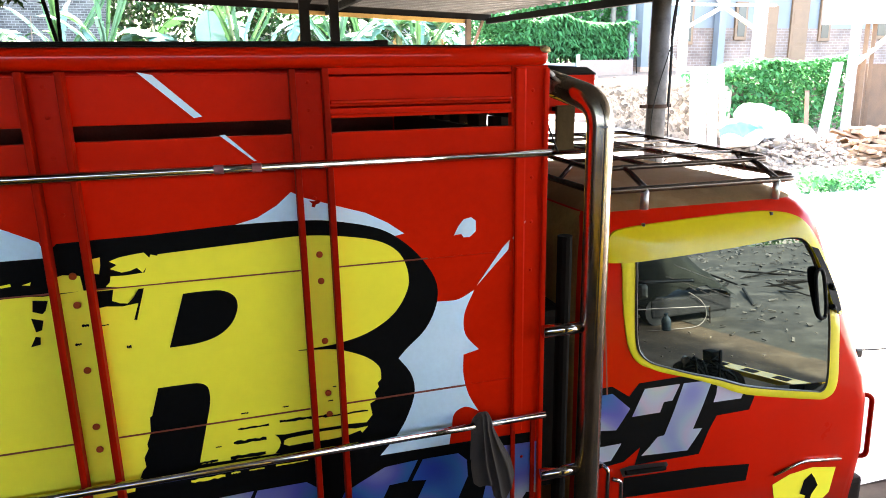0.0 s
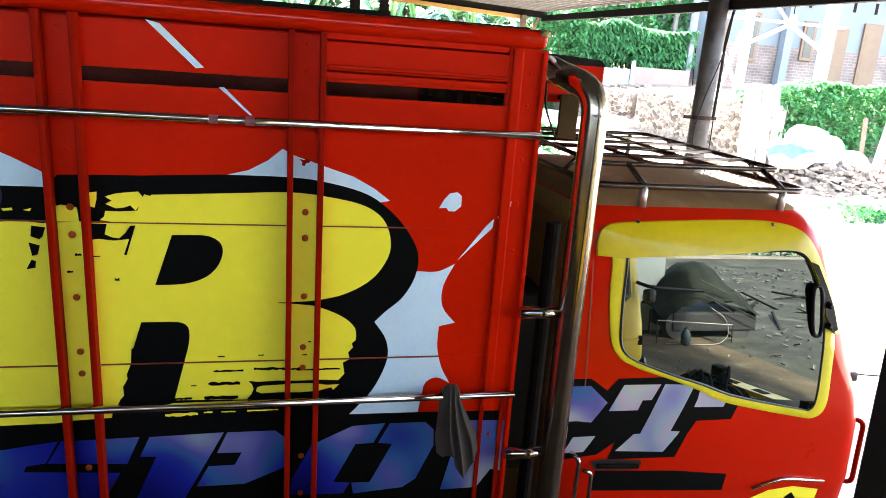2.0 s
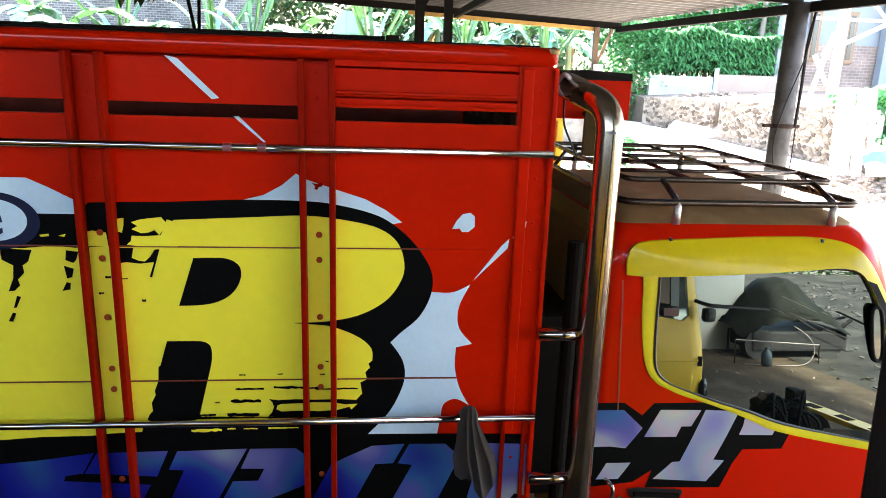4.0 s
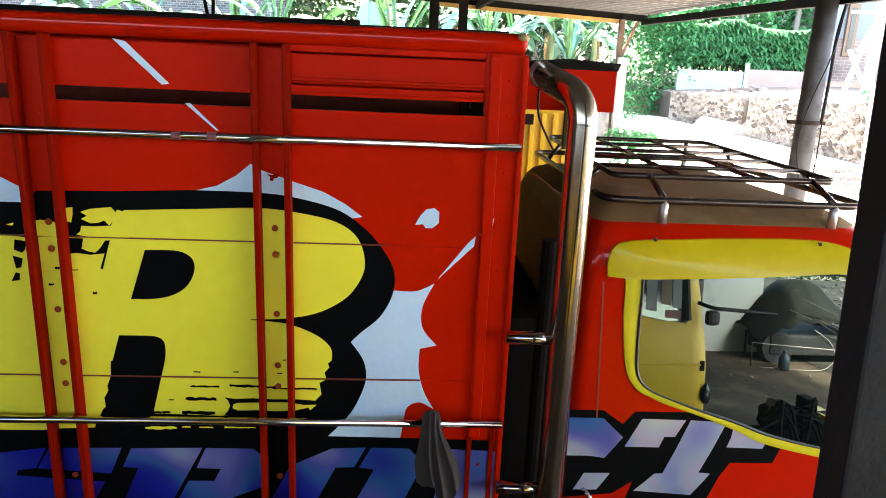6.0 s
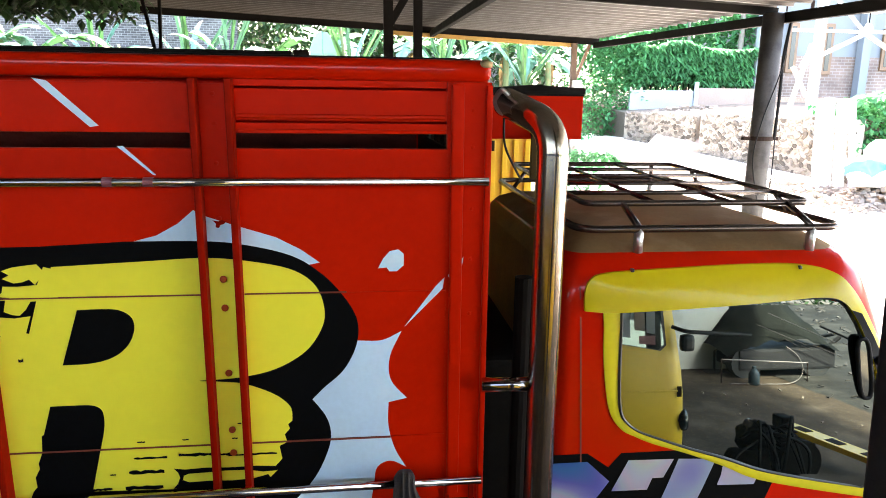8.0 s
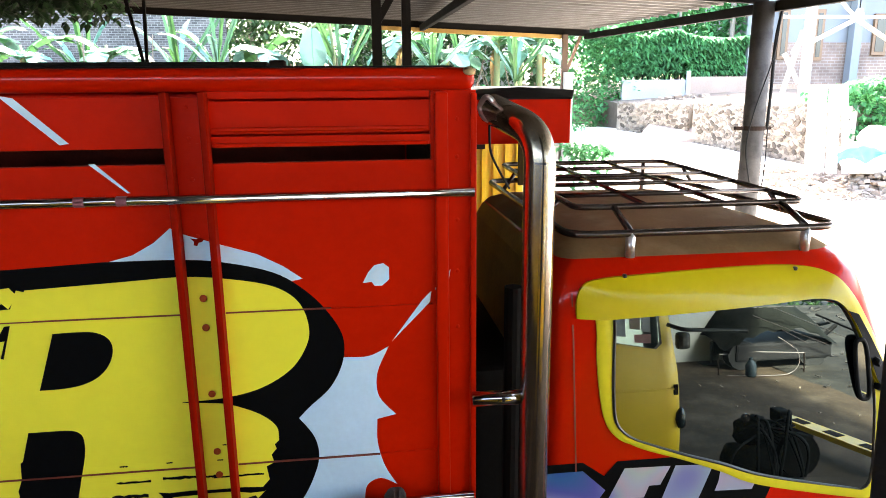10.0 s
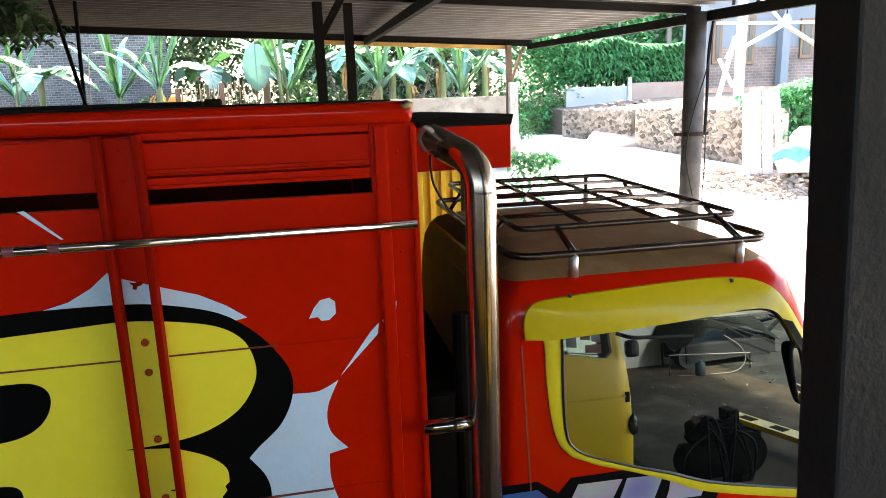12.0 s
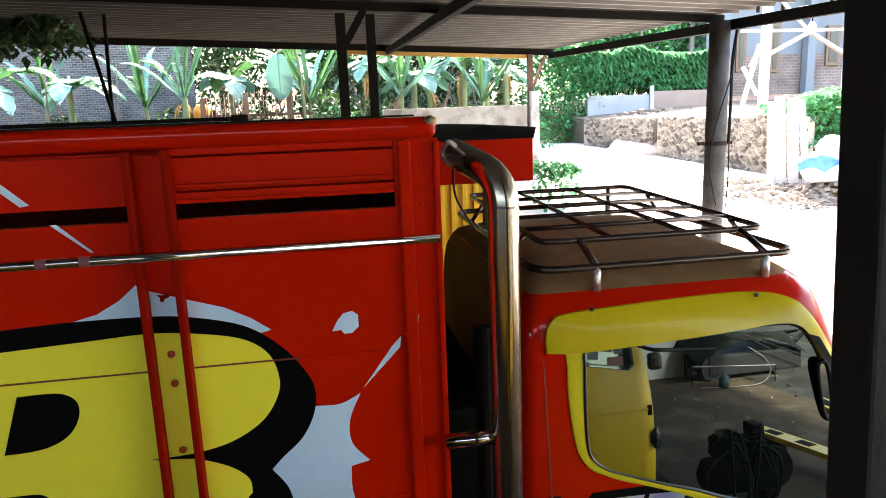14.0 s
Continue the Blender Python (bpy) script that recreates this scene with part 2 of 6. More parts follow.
for m, amount in ((LEAF_BANANA, 0.25), (LEAF_LIT, 0.2), (HEDGE, 0.5), (HEDGE_DARK, 0.3), (LEAF_DRY, 0.3)):
    translucent(m, amount)


def tinted_glass(name, tint, mirror, rough=0.01):
    m = bpy.data.materials.new(name)
    m.use_nodes = True
    t = m.node_tree
    b = t.nodes["Principled BSDF"]
    b.inputs["Base Color"].default_value = (*tint, 1)
    b.inputs["Roughness"].default_value = 0.2
    b.inputs["Specular IOR Level"].default_value = 0.0
    gl = t.nodes.new("ShaderNodeBsdfGlossy")
    gl.inputs["Roughness"].default_value = rough
    gl.inputs["Color"].default_value = (0.80, 1.0, 0.95, 1)
    mx = t.nodes.new("ShaderNodeMixShader")
    mx.inputs[0].default_value = mirror
    t.links.new(b.outputs[0], mx.inputs[1])
    t.links.new(gl.outputs[0], mx.inputs[2])
    t.links.new(mx.outputs[0], t.nodes["Material Output"].inputs[0])
    return m


MIRROR_GLASS = tinted_glass("mirror_glass", (0.01, 0.01, 0.01), 0.32)
GLASS = tinted_glass("tinted_film_glass", (0.004, 0.005, 0.0045), 0.20)


def holo_material():
    """Holographic foil: its changing sheen is put into the colour, which drifts along the truck from deep blue over
    cyan and violet to silver.
    """
    m = bpy.data.materials.new("holographic_foil")
    m.use_nodes = True
    t = m.node_tree
    b = t.nodes["Principled BSDF"]
    geo = t.nodes.new("ShaderNodeNewGeometry")
    n = t.nodes.new("ShaderNodeTexNoise")
    n.inputs["Scale"].default_value, n.inputs["Detail"].default_value = 3.0, 0.4
    n.inputs["Distortion"].default_value = 0.25
    t.links.new(geo.outputs["Position"], n.inputs["Vector"])
    sep = t.nodes.new("ShaderNodeSeparateXYZ")
    t.links.new(geo.outputs["Position"], sep.inputs[0])
    drift = t.nodes.new("ShaderNodeMapRange")
    drift.inputs[1].default_value, drift.inputs[2].default_value = 0.2, 1.6
    drift.inputs[3].default_value, drift.inputs[4].default_value = -0.13, 0.25
    t.links.new(sep.outputs[0], drift.inputs[0])
    add = t.nodes.new("ShaderNodeMath")
    t.links.new(n.outputs[0], add.inputs[0])
    t.links.new(drift.outputs[0], add.inputs[1])
    r = t.nodes.new("ShaderNodeValToRGB")
    e = r.color_ramp.elements
    e[0].position, e[0].color = 0.2, (0.006, 0.008, 0.17, 1)
    e[1].position, e[1].color = 0.86, (0.46, 0.48, 0.53, 1)
    for p, c in ((0.36, (0.010, 0.020, 0.34, 1)), (0.44, (0.022, 0.042, 0.35, 1)), (0.50, (0.03, 0.13, 0.36, 1)), (0.56, (0.10, 0.11, 0.42, 1)), (0.61, (0.20, 0.20, 0.48, 1)),
                 (0.66, (0.30, 0.37, 0.48, 1)), (0.70, (0.42, 0.37, 0.50, 1)), (0.74, (0.38, 0.42, 0.54, 1)), (0.78, (0.40, 0.48, 0.49, 1)), (0.82, (0.50, 0.43, 0.47, 1))):
        k = e.new(p)
        k.color = c
    t.links.new(add.outputs[0], r.inputs[0])
    t.links.new(r.outputs[0], b.inputs["Base Color"])
    b.inputs["Metallic"].default_value, b.inputs["Roughness"].default_value = 0.35, 0.32
    b.inputs["Specular IOR Level"].default_value = 0.25
    return m


HOLO = holo_material()


def brick_material(name, c1, c2, mortar, row):
    m = bpy.data.materials.new(name)
    m.use_nodes = True
    t = m.node_tree
    b = t.nodes["Principled BSDF"]
    geo = t.nodes.new("ShaderNodeNewGeometry")
    sep = t.nodes.new("ShaderNodeSeparateXYZ")
    cmb = t.nodes.new("ShaderNodeCombineXYZ")
    t.links.new(geo.outputs["Position"], sep.inputs[0])
    t.links.new(sep.outputs[0], cmb.inputs[0])
    t.links.new(sep.outputs[2], cmb.inputs[1])
    br = t.nodes.new("ShaderNodeTexBrick")
    br.inputs["Scale"].default_value = 1.0
    br.inputs["Brick Width"].default_value, br.inputs["Row Height"].default_value = row * 2.6, row
    br.inputs["Mortar Size"].default_value = row * 0.12
    br.inputs["Color1"].default_value, br.inputs["Color2"].default_value, br.inputs["Mortar"].default_value = (*c1, 1), (*c2, 1), (*mortar, 1)
    t.links.new(cmb.outputs[0], br.inputs["Vector"])
    n = t.nodes.new("ShaderNodeTexNoise")
    n.inputs["Scale"].default_value, n.inputs["Detail"].default_value = 1.3, 6
    t.links.new(geo.outputs["Position"], n.inputs["Vector"])
    mr = t.nodes.new("ShaderNodeMapRange")
    mr.inputs[1].default_value, mr.inputs[2].default_value, mr.inputs[3].default_value, mr.inputs[4].default_value = 0.3, 0.7, 0.65, 1.25
    t.links.new(n.outputs[0], mr.inputs[0])
    mul = t.nodes.new("ShaderNodeMix")
    mul.data_type, mul.blend_type = "RGBA", "MULTIPLY"
    mul.inputs["Factor"].default_value = 1
    t.links.new(br.outputs[0], mul.inputs["A"])
    t.links.new(mr.outputs[0], mul.inputs["B"])
    t.links.new(mul.outputs["Result"], b.inputs["Base Color"])
    b.inputs["Roughness"].default_value = 0.9
    bp = t.nodes.new("ShaderNodeBump")
    bp.inputs["Strength"].default_value, bp.inputs["Distance"].default_value = 0.6, 0.02
    bp.invert = True
    t.links.new(br.outputs["Fac"], bp.inputs["Height"])
    t.links.new(bp.outputs[0], b.inputs["Normal"])
    return m


BRICK_GREY = brick_material("grey_brick", (0.045, 0.042, 0.040), (0.10, 0.092, 0.086), (0.17, 0.165, 0.155), 0.075)
BRICK_PINK = brick_material("pink_brick", (0.165, 0.118, 0.092), (0.195, 0.14, 0.115), (0.235, 0.20, 0.175), 0.12)


# ---- mesh helpers ----
def link(name, bm, material, parent=None, label="", smooth=False, sharp=0):
    me = bpy.data.meshes.new(name)
    bmesh.ops.recalc_face_normals(bm, faces=bm.faces)
    bm.to_mesh(me)
    bm.free()
    if smooth:
        for p in me.polygons:
            p.use_smooth = True
    if sharp:
        me.set_sharp_from_angle(angle=radians(sharp))
    me.materials.append(material)
    ob = new(name, me)
    ob.parent = parent
    if label:
        ob["label"] = label
    return ob


part = link


def thing(name, label, category, at=(0, 0, 0), group="", kind=""):
    ob = new(name)
    ob.empty_display_size = 0.1
    ob.location = at
    return tagged(ob, label, category, group, kind)


def add_box(bm, x0, x1, y0, y1, z0, z1, bevel=0.0):
    g = bmesh.ops.create_cube(bm, size=1.0)
    for v in g["verts"]:
        v.co = Vector((x0 + (v.co.x + 0.5) * (x1 - x0), y0 + (v.co.y + 0.5) * (y1 - y0), z0 + (v.co.z + 0.5) * (z1 - z0)))
    if bevel:
        vs = set(g["verts"])
        es = [e for e in bm.edges if e.verts[0] in vs and e.verts[1] in vs]
        bmesh.ops.bevel(bm, geom=es, offset=bevel, segments=2, affect="EDGES", profile=0.6)


def box(x0, x1, y0, y1, z0, z1, bevel=0.004):
    bm = bmesh.new()
    add_box(bm, x0, x1, y0, y1, z0, z1, bevel)
    return bm


def beam(p, q, w, h, bevel=0.004):
    """A squared bar from p to q."""
    p, q = Vector(p), Vector(q)
    bm = bmesh.new()
    n = (q - p).length
    add_box(bm, -w / 2, w / 2, -h / 2, h / 2, 0, n, bevel)
    bm.transform(Matrix.Translation(p) @ (q - p).to_track_quat("Z", "Y").to_matrix().to_4x4())
    return bm


def rounded(points, radius, steps=5, closed=False):
    """A polyline whose corners are rounded off."""
    pts = [Vector(p) for p in points]
    out = []
    n = len(pts)
    for i, p in enumerate(pts):
        if not closed and i in (0, n - 1):
            out.append(p)
            continue
        a, b = pts[i - 1], pts[(i + 1) % n]
        u, v = (a - p), (b - p)
        r = min(radius, u.length * 0.45, v.length * 0.45)
        s, e = p + u.normalized() * r, p + v.normalized() * r
        for k in range(steps + 1):
            f = k / steps
            out.append((1 - f) ** 2 * s + 2 * f * (1 - f) * p + f * f * e)
    return out


def tube(points, r, sides=12, closed=False, bm=None):
    """A round bar swept along points."""
    bm = bm or bmesh.new()
    pts = [Vector(p) for p in points]
    n = len(pts)
    rings, up = [], None
    for i, p in enumerate(pts):
        if closed:
            d = (pts[(i + 1) % n] - pts[i - 1]).normalized()
        else:
            d = (pts[min(i + 1, n - 1)] - pts[max(i - 1, 0)]).normalized()
        if up is None:
            up = d.orthogonal().normalized()
        up = (up - d * up.dot(d)).normalized()
        side = d.cross(up)
        rad = r[i] if isinstance(r, (list, tuple)) else r
        rings.append([bm.verts.new(p + rad * (math.cos(a) * up + math.sin(a) * side)) for a in [2 * math.pi * k / sides for k in range(sides)]])
    for i in range(n if closed else n - 1):
        a, b = rings[i], rings[(i + 1) % n]
        for k in range(sides):
            bm.faces.new((a[k], a[(k + 1) % sides], b[(k + 1) % sides], b[k]))
    if not closed:
        bm.faces.new(rings[0][::-1])
        bm.faces.new(rings[-1])
    return bm


def curve_through(points, steps=6, closed=True):
    """A smooth line through points in the plane."""
    n = len(points)
    out = []
    for i in range(n if closed else n - 1):
        p = [Vector(points[(i + k) % n] if closed else points[min(max(i + k, 0), n - 1)]) for k in (-1, 0, 1, 2)]
        for k in range(steps):
            f = k / steps
            out.append(0.5 * (2 * p[1] + (p[2] - p[0]) * f + (2 * p[0] - 5 * p[1] + 4 * p[2] - p[3]) * f * f + (3 * p[1] - p[0] - 3 * p[2] + p[3]) * f ** 3))
    if not closed:
        out.append(Vector(points[-1]))
    return out


def flat(outline, y):
    """A thin sticker in an upright plane: outline in x and z, at y (a number or a function of x and z)."""
    bm = bmesh.new()
    line = [p for k, p in enumerate(outline) if abs(p[0] - outline[k - 1][0]) + abs(p[1] - outline[k - 1][1]) > 1e-5]
    vs = [bm.verts.new((p[0], y(p[0], p[1]) if callable(y) else y, p[1])) for p in line]
    for a, b, c in tessellate_polygon([[Vector((p[0], p[1], 0)) for p in line]]):
        if len({a, b, c}) == 3:
            bm.faces.new((vs[a], vs[b], vs[c]))
    return bm


def lumpy(center, size, seed, sub=3, rough=0.25):
    bm = bmesh.new()
    bmesh.ops.create_icosphere(bm, subdivisions=sub, radius=1)
    for v in bm.verts:
        v.co *= 1 + rough * noise.noise(v.co * 1.7 + Vector((seed * 5.3, 0, 0))) + 0.3 * rough * noise.noise(v.co * 5 + Vector((seed, 3, 0)))
        v.co = Vector((v.co.x * size[0] + center[0], v.co.y * size[1] + center[1], max(v.co.z, -0.75) * size[2] + center[2]))
    return bm


# ---- ground and road ----
def ground_height(x, y):
    u = min((y - 7) * 1.2, 40)
    rise = 0.1 * math.log1p(math.exp(u)) / 1.2
    return min(rise, 1.55)


def sheet(name, xs, ys, height, material, kind="structure", label="", category=""):
    bm = bmesh.new()
    grid = [[bm.verts.new((x, y, height(x, y))) for y in ys] for x in xs]
    for i in range(len(xs) - 1):
        for j in range(len(ys) - 1):
            bm.faces.new((grid[i][j], grid[i + 1][j], grid[i + 1][j + 1], grid[i][j + 1]))
    ob = link(name, bm, material, smooth=True)
    return tagged(ob, label, category, "", kind)


coarse = [-600, -200, -80, -40, -20]
sheet("ground", coarse + [x * 1.0 for x in range(-14, 22)] + [26, 40, 90, 300, 600], coarse + [y * 0.75 for y in range(-20, 40)] + [34, 40, 60, 120, 300, 600],
      lambda x, y: ground_height(x, y) + 0.035 * noise.noise((x * 0.5, y * 0.5, 0)) - 0.03, EARTH, label="packed brown earth ground", category="ground")
sheet("floor", [-9.0 + 0.8 * k for k in range(20)], [-4.5 + 0.75 * k for k in range(19)],
      lambda x, y: ground_height(x, y) + 0.012 + 0.02 * noise.noise((x * 0.7, y * 0.7, 5)), OILY_EARTH, label="dark oil-stained earth floor of the shed", category="floor")
sheet("road", [3.6 + 0.5 * k for k in range(0, 22)], [3.0 + 0.5 * k for k in range(0, 48)],
      lambda x, y: ground_height(x, y) + 0.03, CONCRETE_ROAD, label="pale sunlit concrete road", category="road")

sheet("yard", [6.14 + 0.8 * k for k in range(22)], [-14 + 0.75 * k for k in range(23)],
      lambda x, y: ground_height(x, y) + 0.015 + 0.02 * noise.noise((x * 0.9, y * 0.9, 8)), YARD, label="pale dusty sunlit yard before the shed", category="yard")
# unseen pale ground added to give the stack pipe something bright to reflect
sheet("forecourt", [8.8 + 0.8 * k for k in range(20)], [-3.4 + 0.7 * k for k in range(10)],
      lambda x, y: ground_height(x, y) + 0.05, CONCRETE_ROAD, label="unseen pale concrete sheet added for bright reflections", category="road")
# dark sheet added to cut the bounce from the plot onto the roof
sheet("plot_soil", [-16 + 1.0 * k for k in range(20)], [17.75 + 0.75 * k for k in range(12)],
      lambda x, y: ground_height(x, y) + 0.02 + 0.03 * noise.noise((x * 1.1, y * 1.1, 2)), SOIL, label="dark soil sheet added to dim the roof's underside", category="soil")

sheet("verge", [11.2 + 0.4 * k for k in range(18)], [9.6 + 0.35 * k for k in range(17)],
      lambda x, y: ground_height(x, y) + 0.05 + 0.05 * noise.noise((x * 0.8, y * 0.8, 4)) - 0.10 * max(0, 11.9 - x) - 0.06 * max(0, 11.2 - y), VERGE, label="trodden brown earth of the road verge", category="verge")

# ---- shed: roof, posts, pole, walls ----
def roof_height(x, y):
    return 4.0 + 0.032 * (y - 9.4) - 0.044 * (x - 6.65)


def corrugated_roof():
    bm = bmesh.new()
    xs = [-9 + k * (15.65 / 12) for k in range(13)]
    line = []
    for k in range(53):
        line += [(-3.7 + 0.4 * k + d, h) for d, h in ((0, 0), (0.28, 0), (0.30, -0.045), (0.36, -0.045), (0.38, 0))]
    for lift in (0.0, 0.012):
        grid = [[bm.verts.new((x, y, roof_height(x, y) + 0.10 + lift + h)) for y, h in line] for x in (xs[0], xs[-1])]
        for j in range(len(line) - 1):
            bm.faces.new((grid[0][j], grid[1][j], grid[1][j + 1], grid[0][j + 1]))
    me = bpy.data.meshes.new("ceiling")
    bm.to_mesh(me)
    bm.free()
    me.materials.append(ROOF_SHEET)
    ob = new("ceiling", me)
    return tagged(ob, "weathered grey corrugated shed roof sheets", "ceiling", "", "structure")


corrugated_roof()


def roof_beam(name, p, q, w, h, material, label, drop=0.0):
    a = (p[0], p[1], roof_height(*p) - drop)
    b = (q[0], q[1], roof_height(*q) - drop)
    return tagged(link(name, beam(a, b, w, h), material), label, "beam", "", "structure")


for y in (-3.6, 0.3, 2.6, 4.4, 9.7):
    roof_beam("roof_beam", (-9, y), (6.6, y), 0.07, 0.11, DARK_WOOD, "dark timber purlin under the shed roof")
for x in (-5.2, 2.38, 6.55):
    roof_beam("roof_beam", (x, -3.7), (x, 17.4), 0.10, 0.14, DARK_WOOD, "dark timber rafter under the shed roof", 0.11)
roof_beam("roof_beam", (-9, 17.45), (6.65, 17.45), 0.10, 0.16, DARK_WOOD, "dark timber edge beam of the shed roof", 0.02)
roof_beam("fascia", (1.2, 17.38), (6.0, 17.38), 0.05, 0.10, YELLOW_BEAM, "yellowed fascia strip under the roof edge", 0.15)


def post(name, x, y, w, material, label, top_drop=0.1):
    g = ground_height(x, y) - 0.05
    return tagged(link(name, box(x - w / 2, x + w / 2, y - w / 2, y + w / 2, g, roof_height(x, y) - top_drop), material), label, "post", "", "structure")


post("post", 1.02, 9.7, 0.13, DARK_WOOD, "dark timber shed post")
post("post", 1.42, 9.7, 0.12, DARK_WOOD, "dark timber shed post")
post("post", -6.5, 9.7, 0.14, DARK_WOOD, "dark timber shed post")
post("post", 5.98, 17.3, 0.13, FENCE_WOOD, "brown timber corner post of the shed")
tagged(link("post", box(5.93, 6.15, 17.05, 17.22, 0.9, 3.27, 0.02), CONCRETE), "pale concrete stub post beside the timber post", "post", "", "structure")
tagged(link("brace", beam((6.02, 17.3, 3.25), (6.38, 17.3, 4.15), 0.07, 0.07), FENCE_WOOD), "brown timber brace at the corner post", "brace", "", "structure")
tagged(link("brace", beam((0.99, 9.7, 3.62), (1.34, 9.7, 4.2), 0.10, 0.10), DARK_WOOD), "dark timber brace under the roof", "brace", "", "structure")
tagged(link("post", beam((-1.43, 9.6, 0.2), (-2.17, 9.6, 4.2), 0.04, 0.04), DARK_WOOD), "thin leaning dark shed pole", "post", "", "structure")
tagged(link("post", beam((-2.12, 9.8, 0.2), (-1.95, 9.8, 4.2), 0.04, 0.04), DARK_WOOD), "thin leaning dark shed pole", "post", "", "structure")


def round_pole():
    root = thing("utility_pole", "grey weathered concrete pole with a metal collar and cables", "pole", (6.385, 9.42, ground_height(6.43, 9.42) - 0.05))
    top = roof_height(6.43, 9.42) - root.location.z - 0.06
    part("shaft", tube([(0, 0, 0), (0, 0, top * 0.5), (0, 0, top)], [0.152, 0.148, 0.142], 24), POLE, root, smooth=True)
    zc = 2.23 - root.location.z
    part("collar", tube([(0, 0, zc - 0.03), (0, 0, zc + 0.03)], 0.165, 24), DARK_STEEL, root, "dark metal collar")
    part("bolt", box(-0.28, -0.15, -0.03, 0.03, zc - 0.025, zc + 0.025), DARK_STEEL, root)
    part("bolt", box(0.15, 0.26, -0.03, 0.03, zc - 0.025, zc + 0.025), DARK_STEEL, root)
    part("cable", tube(curve_through([(0.15, -0.10, zc), (0.17, -0.08, zc + 0.6), (0.175, -0.07, zc + 1.2), (0.26, -0.05, top)], 6, False), 0.022, 8), CABLE, root, "black cable", True)
    part("cable", tube(curve_through([(-0.08, -0.22, zc - 0.9), (-0.19, -0.18, zc - 0.3), (-0.12, -0.19, zc + 0.25), (0.10, -0.18, zc + 1.0), (0.20, -0.12, top)], 8, False), 0.009, 6), CABLE, root, "thin black cable", True)
    part("cable", tube(curve_through([(0.16, -0.08, zc - 1.0), (0.17, -0.10, zc - 0.5), (0.16, -0.10, zc)], 6, False), 0.009, 6), CABLE, root, "thin black cable", True)


round_pole()

# near column between the two trucks
bm = box(1.354, 1.63, 0.842, 0.911, -0.05, roof_height(1.5, 0.9) - 0.06, 0.006)
for v in bm.verts:
    v.co.x -= 0.047 * (v.co.z - 2.15)
tagged(link("column", bm, COLUMN), "dark grey painted shed column", "column", "", "structure")

# low boundary wall at the back of the shed, brick wall and fence behind the plants
tagged(link("wall_boundary", box(2.2, 6.05, 17.5, 17.7, 0.8, 2.94, 0.01), CONCRETE), "stained grey concrete boundary wall", "wall", "", "structure")
tagged(link("wall_brick", box(-18, -3.5, 24.5, 24.8, 1.2, 7.5, 0.01), BRICK_GREY), "grey brick wall behind banana plants", "wall", "", "structure")
tagged(link("wall_white", box(0.2, 8.0, 30, 30.3, 1.2, 5.0, 0.01), CONCRETE), "stained concrete wall behind the plants", "wall", "", "structure")
# workshop walls: the white one shows in the window, the brick ones shape the light
tagged(link("wall_left", box(-9.2, -9.0, -4.2, 17.4, -0.05, 4.9, 0.01), BRICK_GREY), "unseen grey brick side wall added to block light", "wall", "", "structure")

tagged(link("wall_rear", box(4.88, 5.75, -4.2, -4.05, -0.05, 3.45, 0.01), PLASTER), "plain white plastered rear wall of the workshop", "wall", "", "structure")
# dark brick chosen to cut bounce; its top stops short for a strip of sky
tagged(link("wall_rear", box(-9.0, 4.878, -4.2, -4.05, -0.05, 3.48, 0.01), BRICK_GREY), "mostly unseen grey brick rear wall added to cut bounce light", "wall", "", "structure")

fence = thing("wooden_fence", "weathered brown upright plank fence", "fence", (0, 20.7, 0))
for k in range(26):
    x = -2.65 + k * 0.12
    h = 3.46 + 0.012 * k + 0.12 * noise.noise((k * 3.1, 0, 2))
    part("board", beam((x, 0, 1.4), (x + 0.06 * noise.noise((k * 1.7, 5, 0)), 0, h), 0.145, 0.02), FENCE_WOOD, fence)
part("fence_rail", box(-2.7, 0.45, 0.012, 0.05, 2.9, 2.98), FENCE_WOOD, fence)


# ---- trucks ----
CAB_LEVELS = [  # height, half width, front, back
    (0.42, 0.86, 3.08, 1.34), (0.75, 0.885, 3.09, 1.34), (1.05, 0.903, 3.05, 1.34), (1.2, 0.90, 3.01, 1.34), (1.5, 0.877, 2.88, 1.35), (1.75, 0.858, 2.76, 1.36),
    (1.95, 0.842, 2.675, 1.37), (2.05, 0.825, 2.63, 1.385), (2.11, 0.795, 2.575, 1.41), (2.132, 0.764, 2.545, 1.424)]
ROOF_LEVELS = [(2.132, 0.764, 2.545, 1.424), (2.155, 0.73, 2.51, 1.44), (2.185, 0.64, 2.44, 1.50), (2.205, 0.42, 2.32, 1.60), (2.212, 0.15, 2.05, 1.8)]


def raked(levels, rake):
    return [(z, hw, 2.98 + (xf - 2.98) * rake, xb) for z, hw, xf, xb in levels]


def level_at(z):
    for a, b in zip(CAB_LEVELS, CAB_LEVELS[1:]):
        if z <= b[0]:
            f = (z - a[0]) / (b[0] - a[0])
            return [p + f * (q - p) for p, q in zip(a, b)]
    return CAB_LEVELS[-1]


def cab_ring(bm, z, hw, xf, xb, rf=0.13, rb=0.07, n=6):
    pts = []
    for cx, cy, r, a0 in ((xf - rf, hw - rf, rf, 0), (xb + rb, hw - rb, rb, 90), (xb + rb, -hw + rb, rb, 180), (xf - rf, -hw + rf, rf, 270)):
        for k in range(n + 1):
            a = radians(a0 + 90 * k / n)
            pts.append((cx + r * math.cos(a), cy + r * math.sin(a)))
    out = []
    for x, y in pts:
        bow = 0.07 * max(0, 1 - (y / hw) ** 2) if x > xf - rf * 0.6 else 0
        out.append(bm.verts.new((x + bow, y, z)))
    return out


